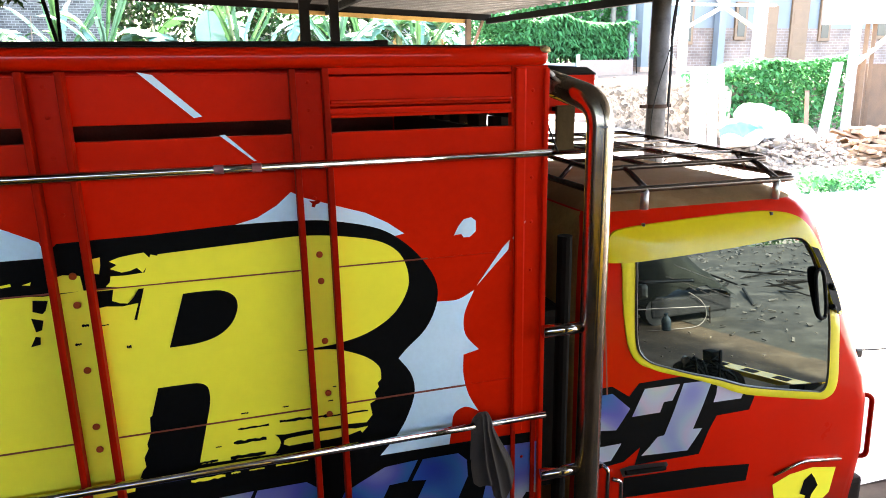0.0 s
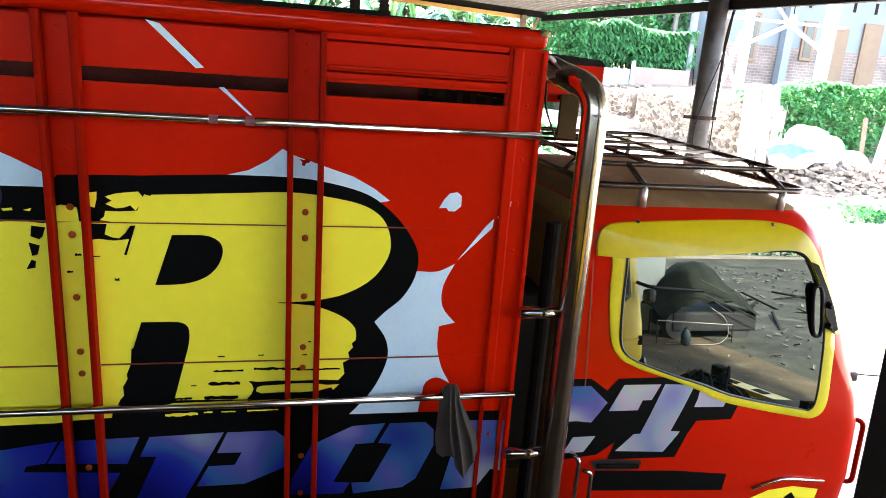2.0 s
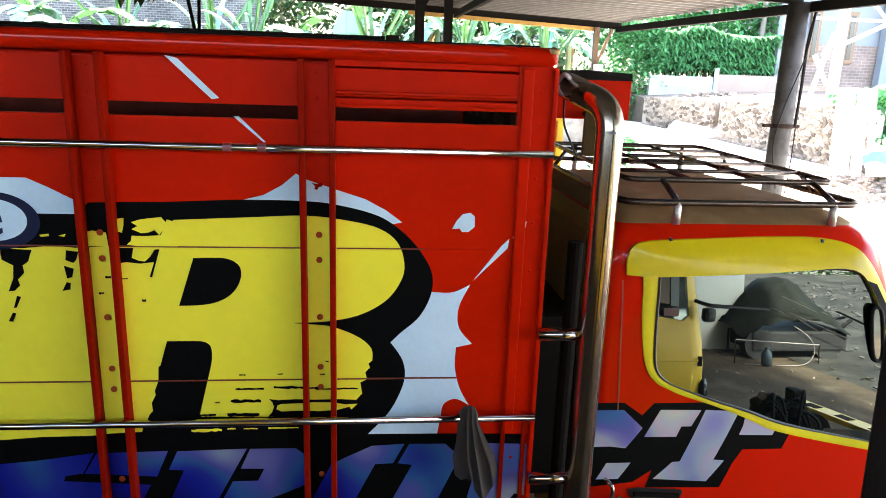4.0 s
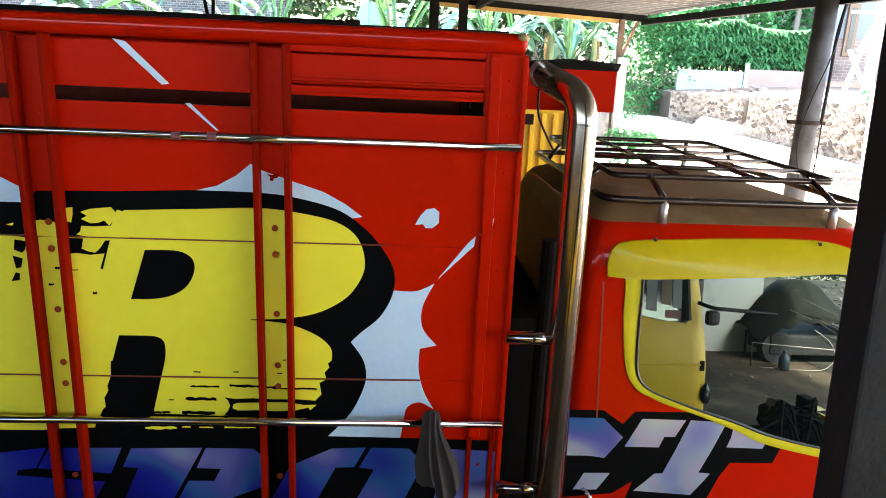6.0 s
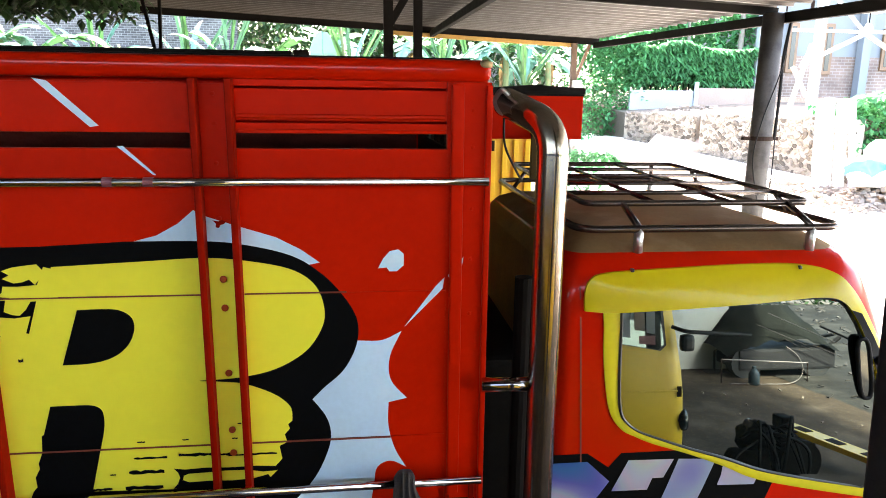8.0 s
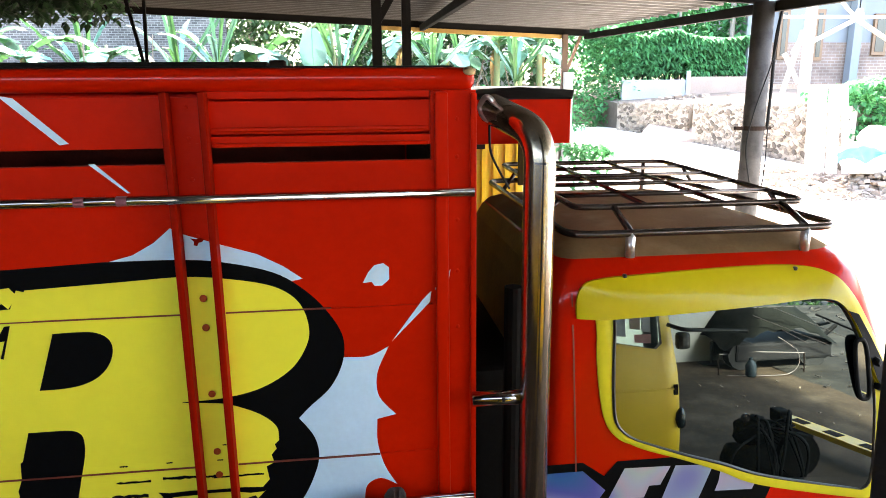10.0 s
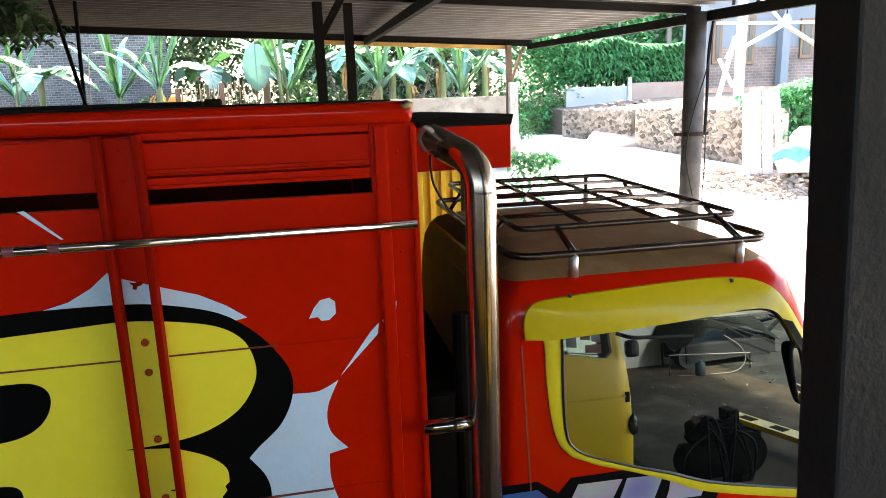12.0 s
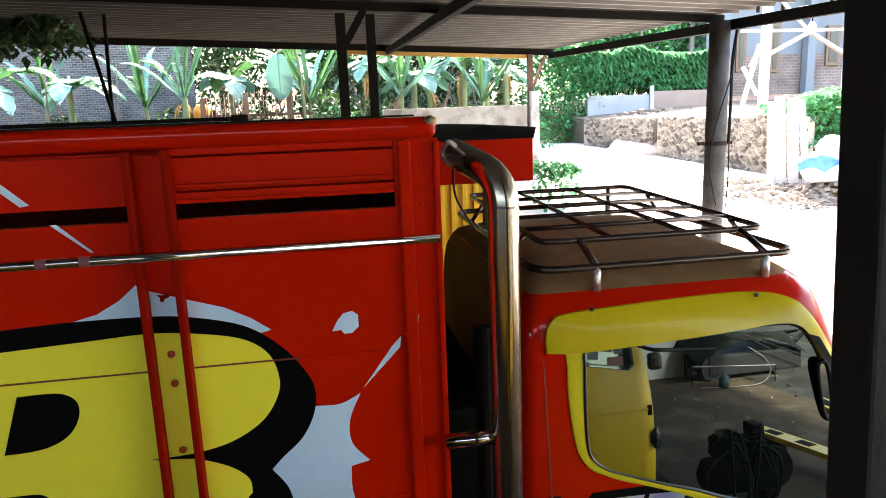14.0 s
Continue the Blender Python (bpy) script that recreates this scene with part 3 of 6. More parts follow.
def loft(levels, cap_top=False, cap_bottom=False):
    bm = bmesh.new()
    rings = [cab_ring(bm, z, hw, xf, xb, min(0.13, hw * 0.8), min(0.07, hw * 0.5)) for z, hw, xf, xb in levels]
    for a, b in zip(rings, rings[1:]):
        for k in range(len(a)):
            bm.faces.new((a[k], a[(k + 1) % len(a)], b[(k + 1) % len(a)], b[k]))
    if cap_top:
        bm.faces.new(rings[-1])
    if cap_bottom:
        bm.faces.new(rings[0][::-1])
    return bm


def side_depth(x, z):
    """Half width of the cab's side at that place, with the rounded front corner."""
    _, hw, xf, _ = level_at(z)
    rf = 0.13
    if x > xf - rf:
        d = min(x - (xf - rf), rf)
        return hw - rf + math.sqrt(max(rf * rf - d * d, 0))
    return hw


def on_side(s, proud):
    return lambda x, z: s * (side_depth(x, z) + proud)


def strip(pairs, s, heights, close=False):
    """A band between two lines of points on the cab's side; heights: how proud it is at outer edge, middle and inner edge."""
    bm = bmesh.new()
    rows = []
    for o, i in pairs:
        m = ((o[0] * 0.45 + i[0] * 0.55), (o[1] * 0.45 + i[1] * 0.55))
        e = ((o[0] * 0.9 + i[0] * 0.1), (o[1] * 0.9 + i[1] * 0.1))
        row = [(o, -0.004), (o, heights[0]), (e, heights[1] * 0.75), (m, heights[1]), (i, heights[2]), (i, -0.004)]
        rows.append([bm.verts.new((p[0], on_side(s, h)(*p), p[1])) for p, h in row])
    n = len(rows)
    for k in range(n if close else n - 1):
        a, b = rows[k], rows[(k + 1) % n]
        for j in range(5):
            bm.faces.new((a[j], a[j + 1], b[j + 1], b[j]))
    if not close:
        bm.faces.new(rows[0])
        bm.faces.new(rows[-1][::-1])
    return bm


GLASS_LINE = [(1.613, 1.95), (1.68, 1.953), (2.0, 1.955), (2.40, 1.965), (2.52, 1.93), (2.61, 1.78), (2.685, 1.58), (2.702, 1.36), (2.70, 1.215), (2.67, 1.168), (2.60, 1.178), (2.243, 1.254), (2.055, 1.32), (1.903, 1.369), (1.76, 1.422), (1.69, 1.452), (1.642, 1.489), (1.617, 1.535), (1.608, 1.62), (1.606, 1.75), (1.608, 1.86)]
FRAME_LINE = [(1.548, 1.975), (1.64, 1.985), (2.0, 1.99), (2.42, 2.0), (2.56, 1.95), (2.66, 1.79), (2.745, 1.58), (2.765, 1.36), (2.765, 1.185), (2.71, 1.126), (2.60, 1.137), (2.218, 1.222), (2.06, 1.288), (1.908, 1.347), (1.758, 1.397), (1.69, 1.427), (1.635, 1.456), (1.59, 1.512), (1.566, 1.60), (1.549, 1.75), (1.547, 1.86)]
VISOR = [((1.468, 1.93), (1.55, 1.925)), ((1.468, 1.99), (1.62, 1.925)), ((1.49, 2.045), (1.75, 1.929)), ((1.56, 2.068), (1.9, 1.935)), ((1.8, 2.08), (2.1, 1.945)), ((2.1, 2.09), (2.25, 1.955)),
         ((2.32, 2.088), (2.40, 1.965)), ((2.46, 2.06), (2.49, 1.95)), ((2.55, 1.99), (2.55, 1.89)), ((2.66, 1.83), (2.615, 1.77)), ((2.75, 1.67), (2.66, 1.66)), ((2.80, 1.56), (2.735, 1.56))]


def make_cab(root, paint, roof_paint, frame_paint, sides, rake=1.0):
    body = part("cab_body", loft(raked(CAB_LEVELS, rake), cap_bottom=True), paint, root, smooth=True)
    part("cab_roof", loft(raked(ROOF_LEVELS, rake), cap_top=True), roof_paint, root, "dusty tan cab roof" if roof_paint is TAN else "", True)
    bm = bmesh.new()
    lo, hi = [], []
    for k in range(13):
        y = -0.74 + 1.48 * k / 12
        for z, row in ((1.25, lo), (1.98, hi)):
            _, hw, xf, _ = level_at(z)
            row.append(bm.verts.new((2.98 + (xf - 2.98) * rake + 0.07 * (1 - (y / hw) ** 2) + 0.008, y * (1.0 if z < 1.5 else 0.93), z)))
    for k in range(12):
        bm.faces.new((lo[k], lo[k + 1], hi[k + 1], hi[k]))
    part("windscreen", bm, GLASS, root, "dark windscreen", True)
    for s in sides:
        line = GLASS_LINE
        window = part("side_window", flat(line, on_side(s, 0.010)), GLASS, root, "dark tinted side window")
        pairs = [(Vector(o).to_2d(), Vector(i).to_2d()) for o, i in zip(curve_through(FRAME_LINE, 5), curve_through(line, 5))]
        inner = [(i, i + (Vector((2.2, 1.6)) - i).normalized() * 0.012) for _, i in pairs]
        part("seal", strip(inner, s, (0.012, 0.016, 0.012), True), BLACK_PLASTIC, window, "black rubber seal", True, 35)
        if frame_paint:
            part("window_frame", strip(pairs, s, (0.006, 0.010, 0.008), True), frame_paint, window, "yellow window surround", True, 35)
            vis = [(o.to_2d(), i.to_2d()) for o, i in zip(curve_through([p[0] for p in VISOR], 5, False), curve_through([p[1] for p in VISOR], 5, False))]
            part("rain_visor", strip(vis, s, (0.012, 0.020, 0.026)), YELLOW_PLASTIC, window, "glossy yellow rain visor", True, 35)
            for x in (1.652, 2.325):
                part("visor_clip", box(x - 0.006, x + 0.006, s * (side_depth(x, 2.078) + 0.016) - 0.008, s * (side_depth(x, 2.078) + 0.016) + 0.008, 2.070, 2.084, 0.003), BLACK_PLASTIC, window, "black clip")
        # door gap, from the roof edge down
        gap = [(1.452 + 0.03 * (2.06 - z), z) for z in (2.02, 1.8, 1.5, 1.2, 0.9, 0.6)]
        bm = bmesh.new()
        rows = [[bm.verts.new((x + d, on_side(s, 0.003)(x, z), z)) for d in (-0.003, 0.003)] for x, z in gap]
        for a, b in zip(rows, rows[1:]):
            bm.faces.new((a[0], a[1], b[1], b[0]))
        part("door_gap", bm, SEAM if paint is RED_CAB else DARK_STEEL, root)
        # black corner panel of the window, and the mirror on it
        if frame_paint:
            sail = [(2.530, 1.915), (2.575, 1.90), (2.640, 1.80), (2.700, 1.70), (2.742, 1.585), (2.712, 1.57), (2.672, 1.64), (2.628, 1.745), (2.575, 1.85)]
            part("corner_panel", flat(sail, on_side(s, 0.031)), MATT_BLACK, window, "black corner panel")
            ring = []
            for n in range(28):
                a = 2 * math.pi * n / 28
                u, v = math.copysign(abs(math.cos(a)) ** 0.6, math.cos(a)) * 0.026, math.copysign(abs(math.sin(a)) ** 0.6, math.sin(a)) * 0.125
                ring.append(Vector((2.612 + u - 0.22 * v, s * 0.888, 1.675 + v)))
            mirror = part("side_mirror", tube(ring, 0.009, 8, True), MATT_BLACK, root, "black rim of the side mirror", True)
            bm = bmesh.new()
            bm.faces.new([bm.verts.new(p) for p in ring])
            part("mirror_glass", bm, MIRROR_GLASS, mirror, "mirror glass")
            part("mirror_arm", tube(rounded([(2.655, s * 0.86, 1.72), (2.665, s * 0.90, 1.71), (2.655, s * 0.905, 1.70)], 0.01), 0.013, 8), MATT_BLACK, mirror)
            part("mirror_arm", tube(rounded([(2.68, s * 0.86, 1.60), (2.69, s * 0.90, 1.60), (2.675, s * 0.905, 1.61)], 0.01), 0.013, 8), MATT_BLACK, mirror)
        # grab rail at the front corner
        if frame_paint:
            part("grab_rail", tube(rounded([(3.00, s * 0.82, 1.06), (3.07, s * 0.86, 1.06), (3.085, s * 0.86, 0.70), (3.02, s * 0.82, 0.70)], 0.04), 0.013, 8), RED_SHADED, root, "", True)
    part("bumper", box(2.95, 3.12, -0.84, 0.84, 0.34, 0.56, 0.03), DARK_STEEL, root)
    return body


def make_wheel(root, x, y, r=0.37, w=0.2):
    prof = [(0.55, -0.5), (0.9, -0.5), (1.0, -0.36), (1.0, 0.36), (0.9, 0.5), (0.55, 0.5)]
    bm = bmesh.new()
    rings = [[bm.verts.new((x + r * a * math.cos(t), y + w * b, r + r * a * math.sin(t))) for a, b in prof] for t in [2 * math.pi * k / 28 for k in range(28)]]
    for k in range(28):
        a, b = rings[k], rings[(k + 1) % 28]
        for j in range(len(prof)):
            bm.faces.new((a[j], a[(j + 1) % 6], b[(j + 1) % 6], b[j]))
    wheel = part("wheel", bm, RUBBER, root, "black tyre", True)
    part("rim", tube([(x, y - w * 0.32, r), (x, y + w * 0.32, r)], r * 0.56, 20), STEEL, wheel, "steel rim")


def make_chassis(root, x0):
    for y in (-0.38, 0.38):
        part("chassis_beam", box(x0, 2.9, y - 0.04, y + 0.04, 0.62, 0.82), DARK_STEEL, root)
    part("axle", tube([(2.35, -0.7, 0.37), (2.35, 0.7, 0.37)], 0.06, 10), DARK_STEEL, root)
    part("axle", tube([(-1.1, -0.7, 0.37), (-1.1, 0.7, 0.37)], 0.09, 10), DARK_STEEL, root)
    for y in (-0.7, 0.7):
        make_wheel(root, 2.35, y)
        make_wheel(root, -1.1, y, w=0.3)


truck = thing("cargo_truck", "red and yellow high-sided cargo truck with racing stickers, parked on earth", "truck", (0, 3.3, 0))
NEAR = -1.12          # outer face of the wall that the stickers are on
make_cab(truck, RED_CAB, TAN, YELLOW_FRAME, (-1, 1))
make_chassis(truck, -3.2)
# matt brown back of the cab, leaning with it
bm = bmesh.new()
rows = []
for z in (0.45, 0.75, 1.05, 1.2, 1.5, 1.75, 1.95, 2.05, 2.128):
    _, half, _, back = level_at(z)
    half -= 0.02 if z < 2.08 else 0.03
    rows.append([bm.verts.new(q) for q in ((back + 0.05, -half - 0.012, z), (back - 0.004, -half + 0.055, z), (back - 0.010, -half + 0.10, z), (back - 0.010, half - 0.10, z), (back - 0.004, half - 0.055, z), (back + 0.05, half + 0.012, z))])
for p, q in zip(rows, rows[1:]):
    for k in range(5):
        bm.faces.new((p[k], p[k + 1], q[k + 1], q[k]))
part("back_panel", bm, BROWN_MATT, truck, "dull brown back of the cab")

X0, X1 = -3.2, 1.04
part("box_floor", box(X0, X1, NEAR + 0.04, -NEAR - 0.04, 0.90, 0.98), DARK_STEEL, truck)
wall = part("side_wall", box(X0, X1, NEAR, NEAR + 0.03, 2.10, 2.543, 0.002), RED, truck, "red side planks")
for z0, z1, x0, x1 in ((0.86, 1.600, X0, X1), (1.603, 2.097, X0, X1), (2.588, 2.728, X0, 0.285), (2.588, 2.728, 0.910, X1), (2.588, 2.6185, 0.2855, 0.9095), (2.625, 2.716, 0.2855, 0.9095), (2.7225, 2.745, 0.2855, 0.9095)):
    part("plank", box(x0, x1, NEAR, NEAR + 0.03, z0, z1, 0.002), RED, wall)
part("plank", box(X0, X1, NEAR + 0.046, NEAR + 0.056, 2.60, 2.75, 0.001), RED, wall)
part("plank", box(X0, X1, NEAR + 0.004, NEAR + 0.026, 1.58, 2.13, 0.001), RED, wall, "joint backing strip")
POSTS = [0.228 - 0.733 * k for k in range(5)]
# pressed ledges in the bay beside the corner post
part("ledge", box(0.292, 0.905, NEAR - 0.020, NEAR + 0.01, 2.632, 2.644, 0.005), RED_GLOSS, wall)
part("ledge", box(0.292, 0.905, NEAR - 0.010, NEAR + 0.01, 2.588, 2.600, 0.004), RED, wall)
# far wall with the same open slot, and the headboard
far = part("far_wall", box(X0, X1, -NEAR - 0.03, -NEAR, 0.86, 2.551, 0.002), RED, truck)
part("plank", box(X0, X1, -NEAR - 0.03, -NEAR, 2.66, 2.745, 0.002), RED, far)
head = part("headboard", box(X1 - 0.04, X1, NEAR + 0.032, -NEAR - 0.032, 0.86, 2.50, 0.004), DARK_STEEL, truck, "dark headboard")
part("headboard_bar", box(X1 - 0.04, X1, NEAR + 0.032, -NEAR - 0.032, 2.556, 2.70, 0.004), DARK_STEEL, head)
for k in range(9):
    y = NEAR + 0.06 + 0.26 * k
    part("headboard_slat", box(X1 - 0.04, X1, y, y + 0.15, 2.502, 2.554, 0.003), DARK_STEEL, head)
# darker red sheet added so that the slot looks as dark as its shade
part("slot_backing", box(X0 + 0.05, X1 - 0.05, -NEAR - 0.038, -NEAR - 0.0305, 0.985, 2.545, 0.0), SLOT_DARK, far, "dull red sheet added to darken the slot")
part("tailboard", box(X0, X0 + 0.04, NEAR + 0.032, -NEAR - 0.032, 0.86, 2.70, 0.004), RED, truck)


def rounded_rail(y):
    bm = bmesh.new()
    add_box(bm, X0 - 0.01, X1, y - 0.045, y + 0.045, 2.742, 2.806, 0.0)
    ends = [e for e in bm.edges]
    bmesh.ops.bevel(bm, geom=ends, offset=0.026, segments=5, affect="EDGES", profile=0.5)
    return bm


part("top_rail", rounded_rail(NEAR + 0.015), RED_CAB, truck, "rounded red top rail", True)
part("top_rail", rounded_rail(-NEAR - 0.015), RED_GLOSS, truck, "rounded red top rail", True)
part("worn_spot", lumpy((1.022, NEAR - 0.020, 2.793), (0.020, 0.024, 0.014), 9, 2, 0.3), PRIMER, truck, "bare worn spot on the rail end", True)
part("top_rail_slab", box(X0, 0.452, NEAR + 0.022, NEAR + 0.085, 2.8125, 2.824, 0.003), DARK_WOOD, truck, "dark board lying along the rail")
part("top_rail_cover", box(X0, 0.98, NEAR + 0.012, NEAR + 0.075, 2.8065, 2.812, 0.002), DARK_CLOTH, truck, "dark cover on the rail")
part("latch", box(0.455, 0.50, NEAR + 0.05, NEAR + 0.09, 2.805, 2.83, 0.006), DARK_STEEL, truck)


def bolt_mesh(r):
    bm = bmesh.new()
    bmesh.ops.create_uvsphere(bm, u_segments=10, v_segments=6, radius=r)
    bm.transform(Matrix.Diagonal((1, 0.45, 1, 1)))
    return bm


BOLT_BIG, BOLT_SMALL = bpy.data.meshes.new("bolt"), bpy.data.meshes.new("bolt_small")
for me, r, m in ((BOLT_BIG, 0.0115, BOLT), (BOLT_SMALL, 0.0065, RED)):
    bm = bolt_mesh(r)
    bm.to_mesh(me)
    bm.free()
    me.materials.append(m)


def wall_post(x):
    """A lipped channel: two lips standing out on the wall, with bolts between them."""
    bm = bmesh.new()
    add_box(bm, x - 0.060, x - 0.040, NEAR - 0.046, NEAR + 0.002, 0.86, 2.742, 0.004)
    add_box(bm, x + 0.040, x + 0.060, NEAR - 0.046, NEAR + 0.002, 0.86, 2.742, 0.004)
    ob = part("wall_post", bm, RED_SHADED, truck, "red lipped steel post")
    part("web", box(x - 0.0405, x + 0.0405, NEAR - 0.0005, NEAR + 0.028, 2.540, 2.60, 0.0), RED, ob)
    for z in (2.149, 2.058, 1.845, 1.652, 1.572, 1.21, 1.05):
        o = new("bolt", BOLT_BIG)
        o.location, o.parent = (x + 0.002, NEAR - 0.009, z), ob
    for z in (2.70, 2.615, 2.50, 2.335):
        o = new("bolt", BOLT_SMALL)
        o.location, o.parent = (x, NEAR - 0.003, z), ob


for x in POSTS:
    wall_post(x)
# corner post at the front end, with shallow folds
corner = part("corner_post", box(0.912, 1.045, NEAR - 0.0004, NEAR + 0.028, 0.86, 2.742, 0.0), RED, truck, "red folded corner post")
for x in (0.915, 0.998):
    part("lip", box(x, x + 0.018, NEAR - 0.012, NEAR - 0.0006, 0.86, 1.44, 0.003), RED_SHADED, corner)
part("rib", box(0.922, 0.962, NEAR - 0.016, NEAR + 0.004, 1.38, 2.738, 0.008), RED, corner)
part("fold", box(1.028, 1.047, NEAR - 0.016, NEAR + 0.06, 0.86, 2.735, 0.006), RED, corner)
for z in (2.66, 2.55, 2.36, 2.2, 2.02):
    o = new("bolt", BOLT_SMALL)
    o.location, o.parent = (0.990, NEAR - 0.002, z), corner

o = new("bolt", BOLT_SMALL)
o.location, o.parent = (0.962, NEAR - 0.006, 1.262), corner

# rails along the wall
for z, x1 in ((2.452, 1.030), (1.463, 1.030)):
    rail = part("rail", tube([(X0, NEAR - 0.066, z), (x1, NEAR - 0.066, z)], 0.0135, 14), CHROME, truck, "polished steel rail", True)
    if z > 2:
        for x in (-0.055, 0.055, -0.83):
            part("tape", tube([(x - 0.016, NEAR - 0.066, z), (x + 0.012, NEAR - 0.066, z)], 0.0142, 14), TAPE, rail, "pinkish tape")
    for x in POSTS:
        part("rail_bracket", box(x + 0.04, x + 0.06, NEAR - 0.062, NEAR - 0.044, z - 0.01, z + 0.01, 0.002), RED, rail)

# stack pipe in front of the wall
stack = part("stack_pipe", tube(rounded([(1.230, -1.165, 0.5), (1.230, -1.165, 2.615), (1.125, -0.95, 2.685)], 0.09, 9), 0.048, 28), PIPE, truck, "browned chrome stack pipe", True)
for z in (1.785, 1.185):
    part("bracket", tube([(1.03, -1.155, z), (1.21, -1.16, z)], 0.024, 14), CHROME, stack, "chrome bracket", True)
part("clamp", tube([(1.230, -1.165, 2.528), (1.230, -1.165, 2.536)], 0.0478, 28), CHROME, stack)
part("pipe_end", tube(curve_through([(1.085, -0.975, 2.69), (1.10, -1.0, 2.722), (1.125, -1.005, 2.70), (1.13, -1.0, 2.655), (1.10, -0.99, 2.655)], 5), 0.009, 8, True), FOIL, stack, "crumpled foil end")
part("wire", tube(curve_through([(1.12, -0.95, 2.64), (1.125, -0.95, 2.55), (1.16, -0.93, 2.48), (1.2, -0.9, 2.42)], 6, False), 0.004, 6), CABLE, stack)
# coloured as dark as the shade they stand in
part("back_pipe", tube([(1.20, -0.98, 0.5), (1.20, -0.98, 2.1)], 0.03, 12), SHADE_BLACK, truck, "dark pipe behind the cab")
part("air_box", box(1.07, 1.28, -0.85, 0.3, 0.9, 1.75, 0.03), SHADE_BLACK, truck, "dark box behind the cab")

# red deflector over the cab, with a black sheet rising over its top
defl = part("deflector", box(1.045, 1.478, -0.672, -0.660, 2.552, 2.714, 0.003), RED, truck, "red deflector board over the cab")
flap = part("flap", box(1.268, 1.352, -0.745, -0.728, 2.408, 2.590, 0.004), DARK_BOARD, defl, "dull brown board under the deflector")
part("bracket", box(1.28, 1.31, -0.7285, -0.6715, 2.565, 2.583, 0.002), DARK_STEEL, flap)
part("side_board", box(1.045, 1.50, 0.660, 0.672, 2.552, 2.714, 0.003), RED, defl)
part("front_board", box(1.466, 1.478, -0.658, 0.658, 2.556, 2.706, 0.003), RED, defl)
bm = bmesh.new()
a = [bm.verts.new(p) for p in ((1.047, -0.676, 2.717), (1.480, -0.676, 2.716), (1.560, -0.45, 2.745), (1.560, 0.45, 2.745), (1.480, 0.676, 2.716), (1.047, 0.676, 2.717), (1.047, 0.40, 2.742), (1.15, -0.45, 2.735), (1.34, -0.45, 2.757), (1.34, 0.45, 2.757))]
for q in ((0, 1, 8, 7), (1, 2, 8), (2, 3, 9, 8), (3, 4, 9), (4, 5, 6, 9), (6, 7, 8, 9), (0, 7, 6, 5)):
    bm.faces.new([a[k] for k in q])
low = bmesh.ops.extrude_face_region(bm, geom=bm.faces[:])
bmesh.ops.translate(bm, verts=[v for v in low["geom"] if isinstance(v, bmesh.types.BMVert)], vec=(0, 0, -0.006))
part("cover", bm, DARK_CLOTH, defl, "black sheet cover")


# roof rack
def deck(y):
    """Height of the rack's upper deck."""
    return 2.296 + 0.028 * (y + 0.6)


rack = part("roof_rack", tube(rounded([(1.455, -0.765, 2.222), (2.545, -0.765, 2.222), (2.545, 0.77, 2.235), (1.455, 0.77, 2.235)], 0.10, 6, True), 0.0145, 12, True), STEEL, truck, "steel tube roof rack", True)
part("rack_bar", tube(rounded([(1.53, -0.60, deck(-0.6)), (2.50, -0.60, deck(-0.6)), (2.50, 0.74, deck(0.74)), (1.53, 0.74, deck(0.74))], 0.06, 5, True), 0.0125, 12, True), STEEL, rack, "", True)
for y in (-0.33, -0.05, 0.22, 0.48):
    part("rack_bar", tube([(1.53, y, deck(y)), (2.50, y, deck(y))], 0.0105, 10), STEEL, rack, "", True)
for x in (1.83, 2.16):
    part("rack_bar", tube([(x, -0.60, deck(-0.6) - 0.002), (x, 0.74, deck(0.74) - 0.002)], 0.0105, 10), STEEL, rack, "", True)
for y0, y1 in ((-0.762, -0.605), (0.766, 0.745)):
    for x in (1.695, 2.40):
        part("rack_strut", tube([(x, y0, 2.225), (x - 0.01, y1, deck(y1))], 0.013, 10), STEEL, rack, "", True)
        part("rack_foot", tube([(x, y0, 2.13), (x, y0, 2.224)], 0.018, 10), FOIL, rack, "", True)
for x, s in ((2.54, 1), (1.46, -1)):
    for y in (-0.4, 0.4):
        part("rack_strut", tube([(x, y, 2.226), (x - 0.07 * s, y, deck(y))], 0.011, 10), STEEL, rack, "", True)


# ---- stickers on the wall ----
def sticker(name, line, material, layer, smooth=0, label=""):
    pts = curve_through(line, smooth) if smooth else line
    return part(name, flat(pts, NEAR - 0.0012 * layer), material, wall, label)


sticker("sticker", [(-0.048, 2.262), (0.042, 2.285), (0.105, 2.32), (0.153, 2.361), (0.186, 2.342), (0.292, 2.307), (0.39, 2.276), (0.463, 2.237), (0.52, 2.195), (0.3, 2.15), (0.0, 2.15)], SILVER_STICKER, 1, 0, "pale silver splash sticker")
side = [(0.50, 1.945), (0.643, 1.937)]
side += [tuple(p) for p in curve_through([(0.643, 1.937), (0.71, 1.937), (0.772, 1.966)], 5, False)]
side += [tuple(p) for p in curve_through([(0.772, 1.966), (0.734, 1.88), (0.737, 1.80), (0.789, 1.735)], 5, False)]
side += [tuple(p) for p in curve_through([(0.729, 1.722), (0.728, 1.64), (0.749, 1.556), (0.787, 1.486)], 5, False)]
side += [tuple(p) for p in curve_through([(0.787, 1.486), (0.735, 1.512), (0.69, 1.49), (0.679, 1.43), (0.669, 1.367)], 5, False)]
sticker("sticker", side + [(0.30, 1.362), (0.30, 1.8)], SILVER_STICKER, 1, 0, "pale silver splash sticker")
